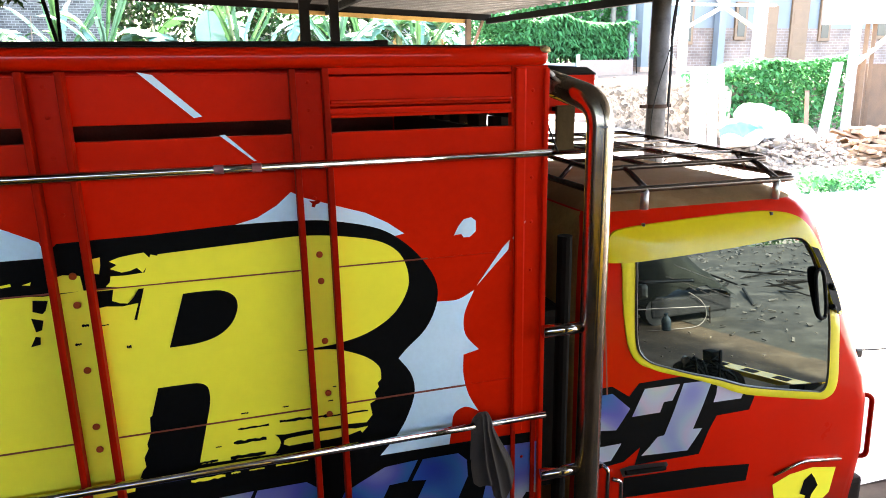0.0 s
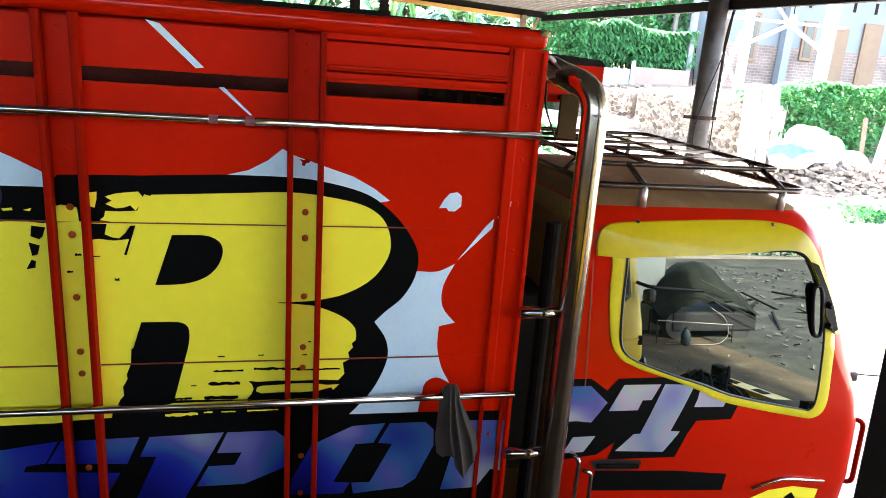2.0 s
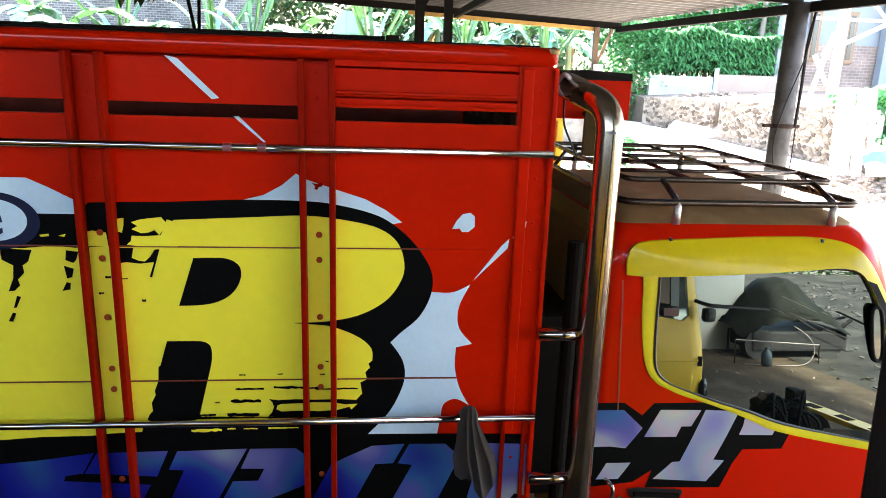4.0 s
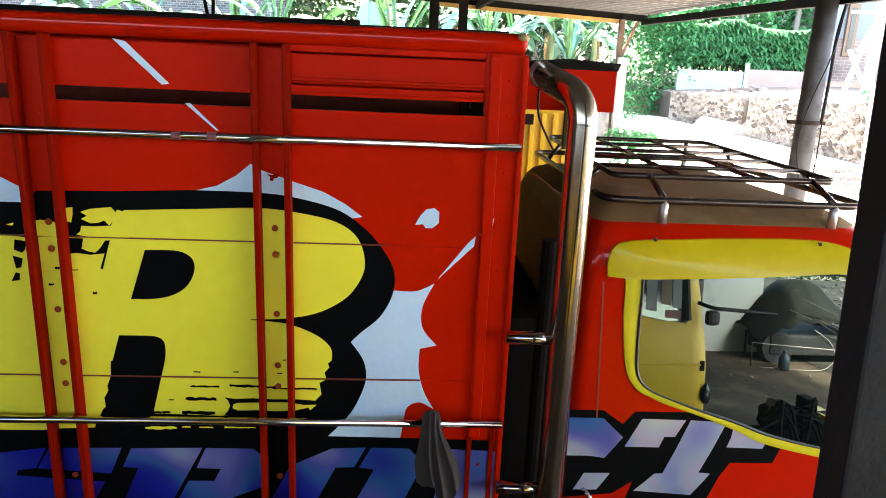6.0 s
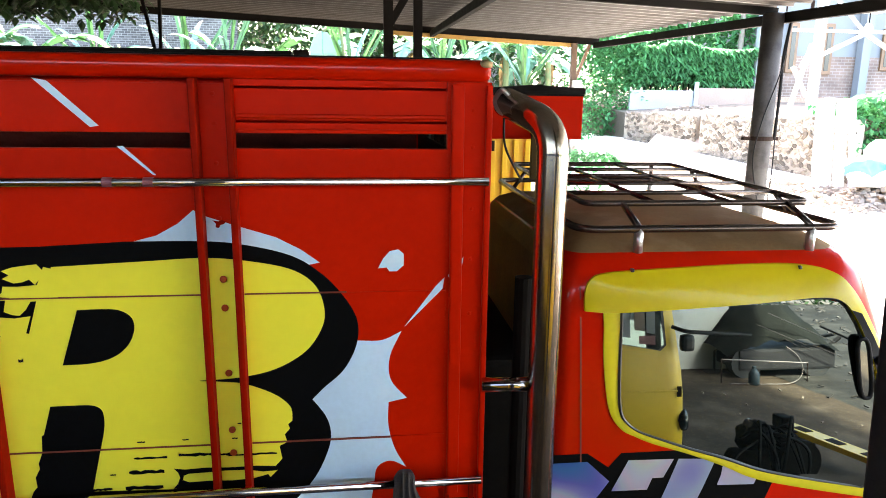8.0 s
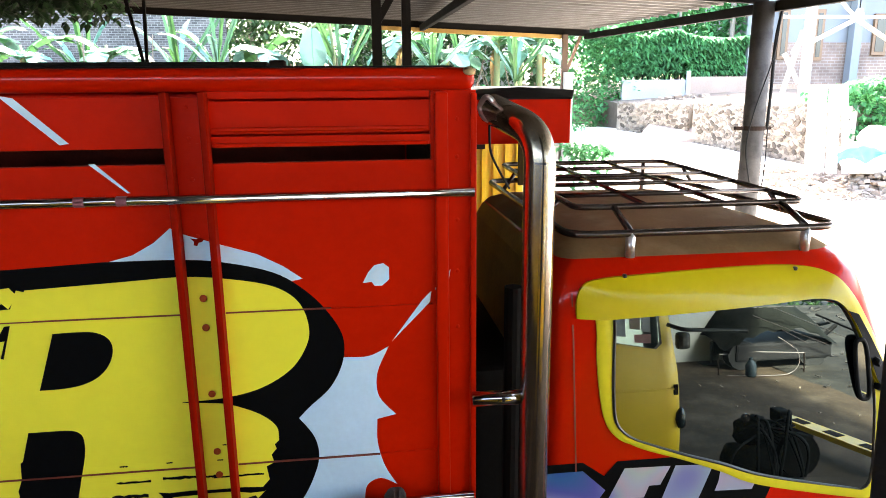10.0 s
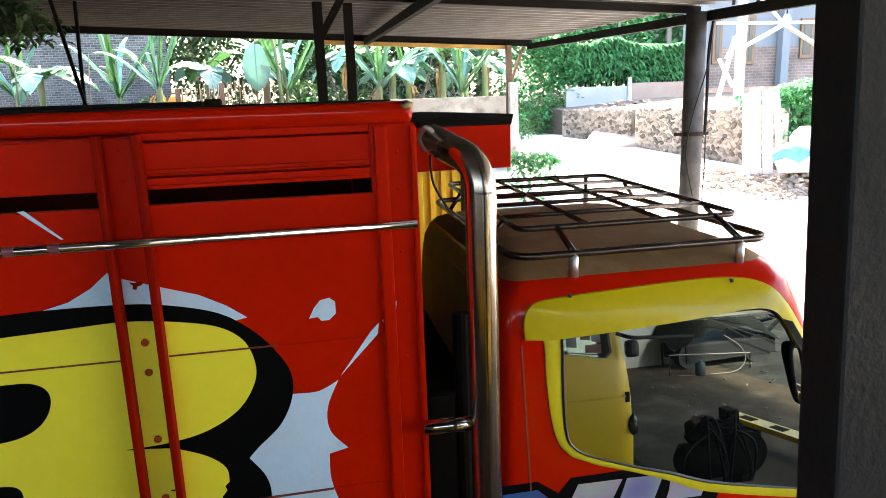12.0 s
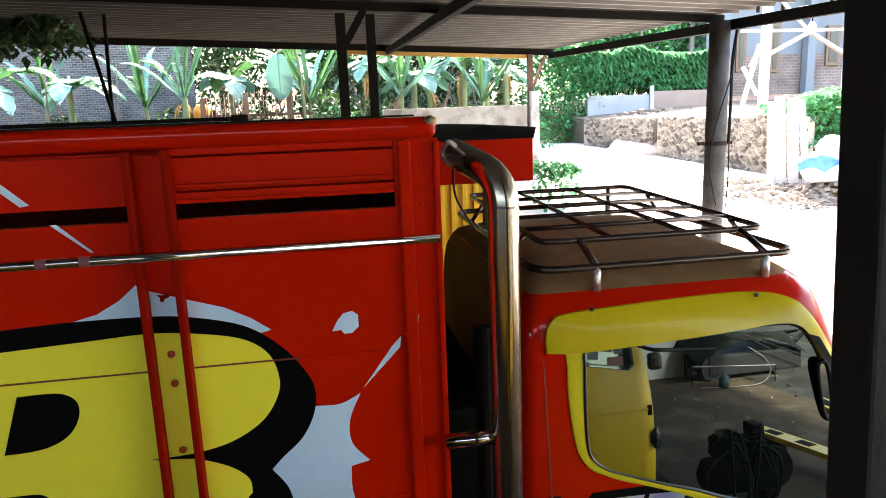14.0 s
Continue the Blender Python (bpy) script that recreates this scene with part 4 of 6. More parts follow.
sticker("sticker", [(0.698, 2.173), (0.715, 2.205), (0.735, 2.228), (0.762, 2.233), (0.779, 2.219), (0.779, 2.182), (0.757, 2.163), (0.734, 2.163), (0.725, 2.176)], SILVER_STICKER, 1, 0, "pale drop sticker")
for line in ([(0.781, 1.98), (0.88, 2.112), (0.908, 2.14), (0.903, 2.104)], [(0.919, 2.146), (0.968, 2.206), (0.963, 2.176), (0.926, 2.133)],
             [(-0.259, 2.737), (-0.219, 2.729), (-0.091, 2.606), (-0.115, 2.602)], [(-0.048, 2.548), (-0.031, 2.549), (0.056, 2.465), (0.048, 2.465)]):
    sticker("sticker", line, SILVER_STICKER, 1, 0, "pale streak sticker")
sticker("sticker", [(-3.1, 2.33), (-0.80, 2.33), (-0.725, 2.33), (-0.66, 2.30), (-0.58, 2.258), (-0.56, 2.20), (-3.1, 2.2)], SILVER_STICKER, 1, 0, "pale silver sticker")
# black ground of the lettering
black = [(-3.1, 2.21), (-0.575, 2.21), (-0.535, 2.25), (-0.42, 2.254), (-0.29, 2.256), (-0.047, 2.268)]
black += [tuple(p) for p in curve_through([(-0.047, 2.268), (0.165, 2.267), (0.291, 2.255), (0.435, 2.218), (0.527, 2.157), (0.593, 2.082), (0.632, 2.004), (0.628, 1.923), (0.587, 1.841), (0.52, 1.779), (0.485, 1.743)], 6, False)]
black += [tuple(p) for p in curve_through([(0.485, 1.743), (0.53, 1.674), (0.54, 1.599), (0.511, 1.512), (0.471, 1.445), (0.405, 1.372)], 6, False)]
sticker("sticker", black + [(0.70, 1.368), (1.02, 1.36), (1.02, 0.90), (-3.1, 0.90)], BLACK_STICKER, 2, 0, "black lettering ground")
# yellow letters: the full letter and the one before it
yel = [(-3.05, 2.10), (-0.76, 2.09), (-0.66, 2.10), (-0.59, 2.093), (-0.48, 2.10), (-0.36, 2.10), (-0.29, 2.10), (-0.262, 2.194)]
yel += [tuple(p) for p in curve_through([(-0.262, 2.194), (0.0, 2.207), (0.182, 2.215), (0.326, 2.2), (0.435, 2.174), (0.5, 2.128), (0.528, 2.061), (0.524, 1.992), (0.472, 1.911), (0.377, 1.853), (0.263, 1.827), (0.14, 1.821)], 6, False)]
yel += [tuple(p) for p in curve_through([(0.14, 1.819), (0.22, 1.813), (0.281, 1.803), (0.366, 1.766), (0.414, 1.721), (0.419, 1.673)], 6, False)]
yel += [(0.405, 1.66), (0.41, 1.645), (0.393, 1.625), (0.40, 1.598), (0.375, 1.585), (0.382, 1.54), (0.36, 1.515), (0.366, 1.50), (0.333, 1.467), (0.20, 1.452), (0.02, 1.45), (-0.22, 1.457), (-0.235, 1.425), (-0.414, 1.425), (-0.42, 1.398), (-0.53, 1.394), (-0.60, 1.386), (-0.77, 1.385), (-0.90, 1.376), (-3.05, 1.36)]
sticker("sticker", yel, YELLOW_STICKER, 3, 0, "yellow letter sticker")
hole = [(-0.26, 1.886), (-0.203, 2.058)] + [tuple(p) for p in curve_through([(-0.203, 2.06), (-0.14, 2.062), (-0.085, 2.058), (-0.05, 2.036), (-0.042, 2.0), (-0.058, 1.955), (-0.09, 1.92), (-0.135, 1.898), (-0.19, 1.888), (-0.26, 1.886)], 6, False)]
leg = [(-0.31, 1.752)] + [tuple(p) for p in curve_through([(-0.31, 1.753), (-0.25, 1.7535), (-0.19, 1.752), (-0.163, 1.738), (-0.156, 1.71), (-0.160, 1.665), (-0.180, 1.585), (-0.222, 1.42)], 6, False)]
leg += [(-0.41, 1.42), (-0.388, 1.468), (-0.376, 1.482), (-0.378, 1.515), (-0.362, 1.545), (-0.364, 1.562), (-0.349, 1.60), (-0.345, 1.655), (-0.338, 1.66)]
for line in (hole, leg):
    sticker("sticker", line, BLACK_STICKER, 4, 0, "black inner shape of the letter")


def flake(cx, cz, w, h, seed, material=BLACK_STICKER, layer=5):
    """A ragged fleck of worn lettering."""
    rng = random.Random(seed)
    n = 9
    top = [(cx - w / 2 + w * k / n, cz + h / 2 * rng.uniform(0.3, 1.0)) for k in range(n + 1)]
    bot = [(cx + w / 2 - w * k / n, cz - h / 2 * rng.uniform(0.3, 1.0)) for k in range(n + 1)]
    sticker("fleck", top + bot, material, layer)


# worn streaks at the letter's foot
for cx, cz, w, h, seed in ((-0.052, 1.621, 0.024, 0.007, 50), (0.083, 1.623, 0.020, 0.006, 51), (0.236, 1.62, 0.018, 0.007, 52), (0.253, 1.671, 0.012, 0.006, 53), (-0.146, 1.512, 0.018, 0.006, 54),
                           (-0.028, 1.565, 0.102, 0.010, 55), (0.118, 1.569, 0.118, 0.014, 56), (0.289, 1.562, 0.154, 0.009, 57), (0.195, 1.566, 0.05, 0.012, 58), (-0.043, 1.517, 0.108, 0.016, 59),
                           (-0.185, 1.462, 0.065, 0.012, 60), (-0.054, 1.462, 0.116, 0.020, 61)):
    flake(cx, cz, w, h, seed)
sticker("fleck", [(0.040, 1.524), (0.075, 1.519), (0.14, 1.522), (0.21, 1.519), (0.30, 1.520), (0.37, 1.515), (0.365, 1.50), (0.32, 1.498), (0.27, 1.507), (0.20, 1.508), (0.15, 1.505), (0.085, 1.503), (0.070, 1.497), (0.066, 1.482), (0.085, 1.473), (0.15, 1.475),
                  (0.22, 1.472), (0.29, 1.476), (0.335, 1.488), (0.36, 1.45), (0.30, 1.448), (0.035, 1.452), (0.050, 1.47), (0.058, 1.492), (0.052, 1.510)], BLACK_STICKER, 5)
for cx, cz, w, h, seed in ((-0.19, 1.400, 0.11, 0.016, 90), (-0.10, 1.405, 0.03, 0.008, 91), (-0.03, 1.404, 0.05, 0.006, 92), (0.09, 1.405, 0.11, 0.007, 93)):
    flake(cx, cz, w, h, seed, YELLOW_STICKER, 4)
# torn paint between the letters
for line in ([(-0.446, 2.095), (-0.399, 2.095), (-0.407, 2.06), (-0.385, 2.05), (-0.364, 2.047), (-0.345, 2.065), (-0.329, 2.090), (-0.313, 2.091), (-0.344, 1.99), (-0.352, 1.992), (-0.334, 2.045), (-0.38, 2.039), (-0.425, 2.044), (-0.466, 2.038), (-0.47, 2.06), (-0.455, 2.07)],
             [(-0.83, 2.09), (-0.73, 2.085), (-0.74, 2.06), (-0.745, 2.045), (-0.765, 2.03), (-0.762, 2.005), (-0.785, 1.98), (-0.78, 1.96), (-0.80, 1.94), (-0.82, 1.938), (-0.80, 1.985), (-0.795, 2.03), (-0.83, 2.05)],
             [(-0.62, 2.085), (-0.58, 2.08), (-0.59, 2.05), (-0.60, 2.04), (-0.625, 2.05)],
             [(-0.632, 2.03), (-0.60, 2.02), (-0.608, 1.99), (-0.625, 1.985)], [(-0.628, 1.972), (-0.615, 1.968), (-0.618, 1.945), (-0.645, 1.94)],
             [(-0.795, 1.922), (-0.782, 1.918), (-0.80, 1.88), (-0.81, 1.878)], [(-0.815, 1.862), (-0.804, 1.858), (-0.818, 1.828), (-0.832, 1.83)]):
    sticker("fleck", line, BLACK_STICKER, 5)
for cx, cz, w, h, seed in ((-0.517, 1.932, 0.018, 0.010, 11), (-0.377, 1.905, 0.014, 0.014, 12), (-0.44, 1.985, 0.03, 0.006, 13), (-0.49, 1.99, 0.02, 0.012, 14)):
    flake(cx, cz, w, h, seed)
for line in ([(-0.455, 2.195), (-0.423, 2.20), (-0.425, 2.175), (-0.432, 2.148), (-0.455, 2.155), (-0.469, 2.148), (-0.45, 2.17)],
             [(-0.40, 2.185), (-0.37, 2.195), (-0.344, 2.199), (-0.30, 2.204), (-0.285, 2.185), (-0.293, 2.164), (-0.31, 2.141), (-0.325, 2.158), (-0.345, 2.150), (-0.369, 2.147), (-0.40, 2.161), (-0.38, 2.172)],
             [(-0.305, 2.141), (-0.36, 2.137), (-0.401, 2.138), (-0.405, 2.12), (-0.419, 2.107), (-0.37, 2.10), (-0.25, 2.10), (-0.262, 2.19), (-0.282, 2.196)],
             [(-0.556, 2.148), (-0.53, 2.155), (-0.484, 2.148), (-0.48, 2.10), (-0.555, 2.10), (-0.57, 2.12)], [(-0.468, 2.135), (-0.45, 2.13), (-0.452, 2.115), (-0.47, 2.11)],
             [(-0.70, 2.138), (-0.67, 2.142), (-0.668, 2.134), (-0.695, 2.131)], [(-0.64, 2.135), (-0.615, 2.142), (-0.62, 2.132)], [(-0.39, 2.078), (-0.36, 2.085), (-0.352, 2.06), (-0.375, 2.056)]):
    sticker("fleck", line, YELLOW_STICKER, 6)
# round dark badge with one pale letter
def oval(cx, cz, rx, rz):
    return [(cx + rx * math.cos(a), cz + rz * math.sin(a)) for a in [2 * math.pi * k / 40 for k in range(40)]]


sticker("sticker", oval(-0.845, 2.183, 0.152, 0.100), NAVY_STICKER, 5, 0, "navy round badge")
sticker("sticker", oval(-0.845, 2.187, 0.112, 0.072), SILVER_STICKER, 6, 0, "pale field of the badge")
txt = bpy.data.curves.new("letter", "FONT")
txt.body, txt.size = "e", 0.21
letter = new("letter", txt)
dg = bpy.context.evaluated_depsgraph_get()
me = bpy.data.meshes.new_from_object(letter.evaluated_get(dg))
bpy.data.objects.remove(letter)
me.materials.clear()
me.materials.append(NAVY_STICKER)
letter = new("letter", me)
letter.parent = wall
letter.matrix_basis = pose(-0.905, NEAR - 0.0088, 2.135, 90, 0, 0)
sticker("fleck", [(0.207, 2.330), (0.224, 2.327), (0.234, 2.332), (0.246, 2.326), (0.240, 2.318), (0.230, 2.316), (0.225, 2.306), (0.215, 2.309), (0.217, 2.319)], RED_SHADED, 3)
# plank joints showing through the stickers, between the posts
ends = [X0] + [v for x in reversed(POSTS) for v in (x - 0.062, x + 0.062)] + [0.912]
for z, last in ((2.1, 0.60), (1.601, 0.735)):
    ends[-1] = last
    for a, b in zip(ends[::2], ends[1::2]):
        part("joint", box(a, b, NEAR - 0.0085, NEAR - 0.001, z - 0.002, z + 0.002, 0.0), SEAM, wall)

# holographic block letters across wall and cab
for line in ([(-0.586, 1.316), (-0.333, 1.319), (-0.378, 1.214), (-0.635, 1.233)],
             [(-1.05, 1.27), (-0.80, 1.29), (-0.596, 1.317), (-0.64, 1.234), (-0.703, 1.225), (-0.711, 1.204), (-0.402, 1.180), (-0.452, 1.086), (-0.50, 0.99), (-1.05, 0.99)],
             [(-0.30, 1.317), (-0.047, 1.322), (-0.182, 1.068), (-0.225, 0.985), (-0.39, 0.985), (-0.347, 1.083), (-0.28, 1.237), (-0.334, 1.241)],
             [(-0.035, 1.321), (0.134, 1.32), (0.179, 1.283), (0.181, 1.172), (0.145, 1.153), (0.024, 1.103), (-0.146, 1.104), (-0.103, 1.186), (-0.01, 1.186), (0.015, 1.236), (-0.072, 1.239)],
             [(0.315, 1.274), (0.419, 1.323), (0.544, 1.329), (0.502, 1.247), (0.433, 1.245), (0.354, 1.087), (0.417, 1.079), (0.392, 1.033), (0.186, 1.04), (0.199, 1.114), (0.266, 1.249)],
             [(0.563, 1.328), (0.702, 1.326), (0.736, 1.292), (0.74, 1.222), (0.676, 1.078), (0.625, 1.043), (0.431, 1.029), (0.423, 1.078), (0.494, 1.075), (0.575, 1.238), (0.520, 1.246)],
             [(0.85, 1.325), (1.025, 1.318), (1.025, 1.09), (0.985, 1.10), (0.93, 1.02), (0.78, 1.02)], [(-1.9, 1.30), (-1.2, 1.30), (-1.25, 1.0), (-2.0, 1.0)]):
    sticker("sticker", line, HOLO, 5, 0, "holographic foil letter")


def cab_sticker(line, material, proud, label):
    rise = 0.018 if max(z for _, z in line) > 1.0 else 0.0
    bm = flat([(x, z + rise) for x, z in line], 0.0)
    for _ in range(4):
        long = [e for e in bm.edges if e.calc_length() > 0.06]
        if long:
            bmesh.ops.subdivide_edges(bm, edges=long, cuts=1)
            bmesh.ops.triangulate(bm, faces=bm.faces[:])
    for v in bm.verts:
        v.co.y = -side_depth(v.co.x, v.co.z) - proud
    part("sticker", bm, material, truck, label)


cab_sticker([(1.36, 1.35), (1.50, 1.35), (1.585, 1.29), (1.635, 1.345), (1.86, 1.345), (2.06, 1.335), (2.30, 1.265), (2.245, 1.12), (2.06, 1.12), (2.02, 1.05), (1.98, 0.93), (1.63, 0.94), (1.65, 1.03), (1.57, 0.97), (1.36, 0.95)], BLACK_STICKER, 0.002, "black lettering ground")
cab_sticker([(1.58, 0.90), (2.0, 0.87), (2.29, 0.83), (2.285, 0.735), (1.57, 0.79)], BLACK_STICKER, 0.002, "black stripe sticker")
for line in ([(1.36, 1.317), (1.50, 1.317), (1.59, 1.233), (1.52, 1.14), (1.45, 1.15), (1.36, 1.15)], [(1.44, 1.07), (1.55, 1.07), (1.50, 0.99), (1.40, 0.99)],
             [(1.665, 1.315), (1.85, 1.311), (1.81, 1.237), (1.765, 1.237), (1.745, 1.19), (1.60, 1.192)], [(1.87, 1.311), (2.025, 1.303), (1.93, 1.075), (1.98, 1.07), (1.91, 0.965), (1.66, 0.985), (1.74, 1.068), (1.775, 1.07)],
             [(2.055, 1.275), (2.215, 1.24), (2.19, 1.188), (2.035, 1.193), (2.05, 1.235)]):
    cab_sticker(line, HOLO, 0.004, "holographic foil letter")
# the gleam along the window's lower edge, drawn in as a pale strip
cab_sticker([(2.03, 1.318), (2.25, 1.255), (2.245, 1.238), (2.05, 1.29)], SILVER_STICKER, 0.005, "pale strip standing for a gleam under the window")
cab_sticker([(2.46, 0.67), (2.56, 0.712), (2.70, 0.725), (2.86, 0.695), (2.85, 0.54), (2.72, 0.42), (2.52, 0.46)], YELLOW_STICKER, 0.002, "yellow shield badge")
cab_sticker([(2.66, 0.655), (2.70, 0.69), (2.73, 0.655), (2.76, 0.605), (2.73, 0.555), (2.72, 0.485), (2.68, 0.485), (2.69, 0.555), (2.65, 0.575)], BLACK_STICKER, 0.004, "plain black badge mark")
bm = tube(rounded([(2.45, -side_depth(2.45, 0.73) - 0.008, 0.735), (2.62, -side_depth(2.62, 0.78) - 0.008, 0.782), (2.87, -side_depth(2.87, 0.76) - 0.008, 0.748)], 0.04), 0.009, 8)
part("badge_trim", bm, CHROME, truck, "chrome badge trim", True)
handle = part("door_handle", flat([(1.55, 0.955), (1.60, 0.962), (1.80, 0.945), (1.81, 0.925), (1.79, 0.895), (1.57, 0.908)], lambda x, z: -side_depth(x, z) - 0.006), BLACK_PLASTIC, truck, "black door handle")
part("handle_bar", tube([(1.575, -side_depth(1.57, 0.93) - 0.02, 0.938), (1.785, -side_depth(1.78, 0.92) - 0.02, 0.922)], 0.011, 8), SHADE_BLACK, handle)
part("step_tube", tube(rounded([(1.47, -0.935, 0.55), (1.47, -0.935, 0.99), (1.44, -0.90, 1.01)], 0.02), 0.010, 8), CHROME, truck, "thin chrome tube", True)
part("step_tube", tube(rounded([(1.545, -0.935, 0.55), (1.54, -0.935, 0.915), (1.495, -0.935, 0.935)], 0.02), 0.010, 8), CHROME, truck, "thin chrome tube", True)
part("antenna", tube([(2.98, -0.80, 1.30), (3.6, -0.70, 1.20)], 0.005, 6), CABLE, truck, "thin black antenna")
part("marker_lamp", box(2.95, 3.0, -0.83, -0.79, 1.27, 1.32, 0.01), BLACK_PLASTIC, truck, "black bracket")


def make_rag():
    """A rag folded over the rail, hanging in two lobes."""
    bm = bmesh.new()
    rows = []
    zr, yr = 1.463, 2.114
    fall = [(0, 0.215), (0.15, 0.235), (0.42, 0.222), (0.46, 0.275), (0.58, 0.305), (0.68, 0.322), (0.78, 0.300), (0.92, 0.245), (1.001, 0.205)]

    def drop(u):
        for (a, p), (b, q) in zip(fall, fall[1:]):
            if u <= b:
                return p + (q - p) * (u - a) / (b - a)
        return 0.2

    def ridge(u):
        """Height of three uneven pleats with sharp crests."""
        return sum(h * math.exp(-abs(u - c) / w) for c, w, h in ((0.38, 0.07, 1.0), (0.66, 0.06, 1.1), (0.90, 0.08, 0.7)))
    for j in range(40):
        f = j / 39
        row = []
        for k in range(49):
            u = k / 48
            d = max(0, (f - 0.32) / 0.68)
            if f < 0.20:
                y, z = yr + 0.024, zr - 0.15 * (0.20 - f) / 0.20
            elif f < 0.32:
                a = math.pi * (f - 0.20) / 0.12
                y, z = yr + 0.024 * math.cos(a), zr + (0.052 - 0.03 * (2 * u - 1) ** 4) * math.sin(a)
            else:
                y, z = yr - 0.024 - 0.010 * d, zr - drop(u) * d
            y -= 0.026 * ridge(u) * (min(1, 0.35 + d * 1.6) if f >= 0.26 else 0)
            half = 0.040 + 0.034 * min(1, d * 1.6)
            row.append(bm.verts.new((0.777 + (u - 0.5) * 2 * half + 0.034 * d + 0.006 * math.sin(5 * f + 3 * u), y, z)))
        rows.append(row)
    for a, b in zip(rows, rows[1:]):
        for k in range(48):
            bm.faces.new((a[k], a[k + 1], b[k + 1], b[k]))
    return tagged(link("rag", bm, RAG, smooth=True), "brown-grey rag hung over the truck's steel rail", "rag")


make_rag()

# the yellow truck that the picture is taken from, seen in the window's reflection
yellow = thing("yellow_truck", "yellow flatbed truck parked beside the red truck", "truck", (-0.22, -0.24, 0))
make_cab(yellow, YELLOW_TRUCK, YELLOW_TRUCK, None, (), 0.3)
make_chassis(yellow, -3.2)
arm = part("front_mirror", box(2.93, 3.02, 0.89, 0.96, 1.375, 1.49, 0.03), BLACK_PLASTIC, yellow, "black mirror")
part("mirror_arm", tube(rounded([(2.90, 0.86, 1.53), (2.97, 0.93, 1.505), (3.42, 0.93, 1.475)], 0.05), 0.014, 8), BLACK_PLASTIC, arm)
part("door_crease", box(1.70, 2.93, 0.886, 0.904, 1.085, 1.10, 0.004), YELLOW_TRUCK, yellow)
for s in (1, -1):
    line = [(1.60, 1.455), (2.50, 1.44), (2.79, 1.385), (2.83, 1.42), (2.80, 1.82), (2.70, 1.93), (1.66, 1.93), (1.60, 1.88)]
    mid = Vector((2.2, 1.66))
    door_window = part("door_window", flat(line, lambda x, z: s * (level_at(z)[1] + 0.012)), GLASS, yellow, "side window of the door")
    edge = [mid + (Vector(p) - mid) * 1.03 for p in line]
    part("seal", flat(edge, lambda x, z: s * (level_at(z)[1] + 0.007)), BLACK_PLASTIC, door_window, "black rubber seal")
    for x0, x1, z0, z1, m in ((2.53, 2.60, 1.48, 1.90, LOW_WALL), (2.62, 2.76, 1.74, 1.88, LOW_WALL), (2.63, 2.70, 1.52, 1.72, LOW_WALL_BEIGE), (2.71, 2.77, 1.50, 1.71, LOW_WALL), (2.66, 2.77, 1.43, 1.48, TAPE)):
        part("pasted_paper", flat([(x0, z0), (x1, z0 - 0.01), (x1, z1), (x0, z1)], lambda x, z: s * (level_at(z)[1] + 0.017)), m, door_window, "flat coloured patch on the window")
part("hinge", box(2.93, 2.96, 0.888, 0.90, 1.05, 1.12, 0.004), DARK_STEEL, yellow)
part("turn_lamp", lumpy((2.985, 0.88, 0.88), (0.035, 0.025, 0.08), 5, 2, 0.2), HOUSE_GLASS, yellow, "smoked turn lamp", True)
part("bed_floor", box(-3.2, 1.25, -0.95, 0.88, 0.98, 1.06), DARK_WOOD, yellow, "dark plank bed")
# unseen sides, raised to keep low light off the red wall's foot
for y in (-0.95, 0.86):
    part("bed_side_block", box(-3.2, 1.25, y, y + 0.03, 1.06, 1.72), YELLOW_TRUCK, yellow)

# a yellow ribbed cargo body further back
back = thing("yellow_cargo_body", "yellow ribbed cargo body of a truck parked behind", "truck", (1.5, 5.9, 0))
part("panel", box(-1.6, 0.62, 0, 1.6, 0.9, 2.47), YELLOW_TRUCK, back)
for k in range(22):
    part("rib", box(-1.55 + k * 0.1, -1.51 + k * 0.1, -0.025, 0.001, 0.95, 2.38), YELLOW_TRUCK, back)
part("window_slot", box(0.05, 0.28, -0.03, 0.001, 2.28, 2.37), DARK_STEEL, back, "dark slot")
for x in (-1.1, 0.2):
    make_wheel(back, x, 0.25)
    make_wheel(back, x, 1.35)
part("chassis_beam", box(-1.6, 0.6, 0.3, 1.3, 0.6, 0.9), DARK_STEEL, back)

# ---- terrace, stone wall, house ----
WALL_A, WALL_B = (9.4, 22.3), (10.75, 20.0)
WALL_C, WALL_D = (10.7, 19.6), (12.35, 15.2)


def terrace_height(x, y):
    return 2.40 + 0.07 * max(0, y - 22.6)


bm = bmesh.new()
ring = [(9.35, 42), (9.6, 22.5), (10.95, 20.2), (10.95, 19.7), (12.5, 15.6), (15.5, 17.2), (60, 18), (60, 42)]
top = [bm.verts.new((x, y, terrace_height(x, y))) for x, y in ring]
low = [bm.verts.new((x, y, 0.3)) for x, y in ring]
f = bm.faces.new(top)
for k in range(len(ring)):
    bm.faces.new((low[k], low[(k + 1) % 8], top[(k + 1) % 8], top[k]))
bmesh.ops.triangulate(bm, faces=[f])
tagged(link("terrace", bm, EARTH), "raised earth terrace held by a stone wall", "ground", "", "structure")


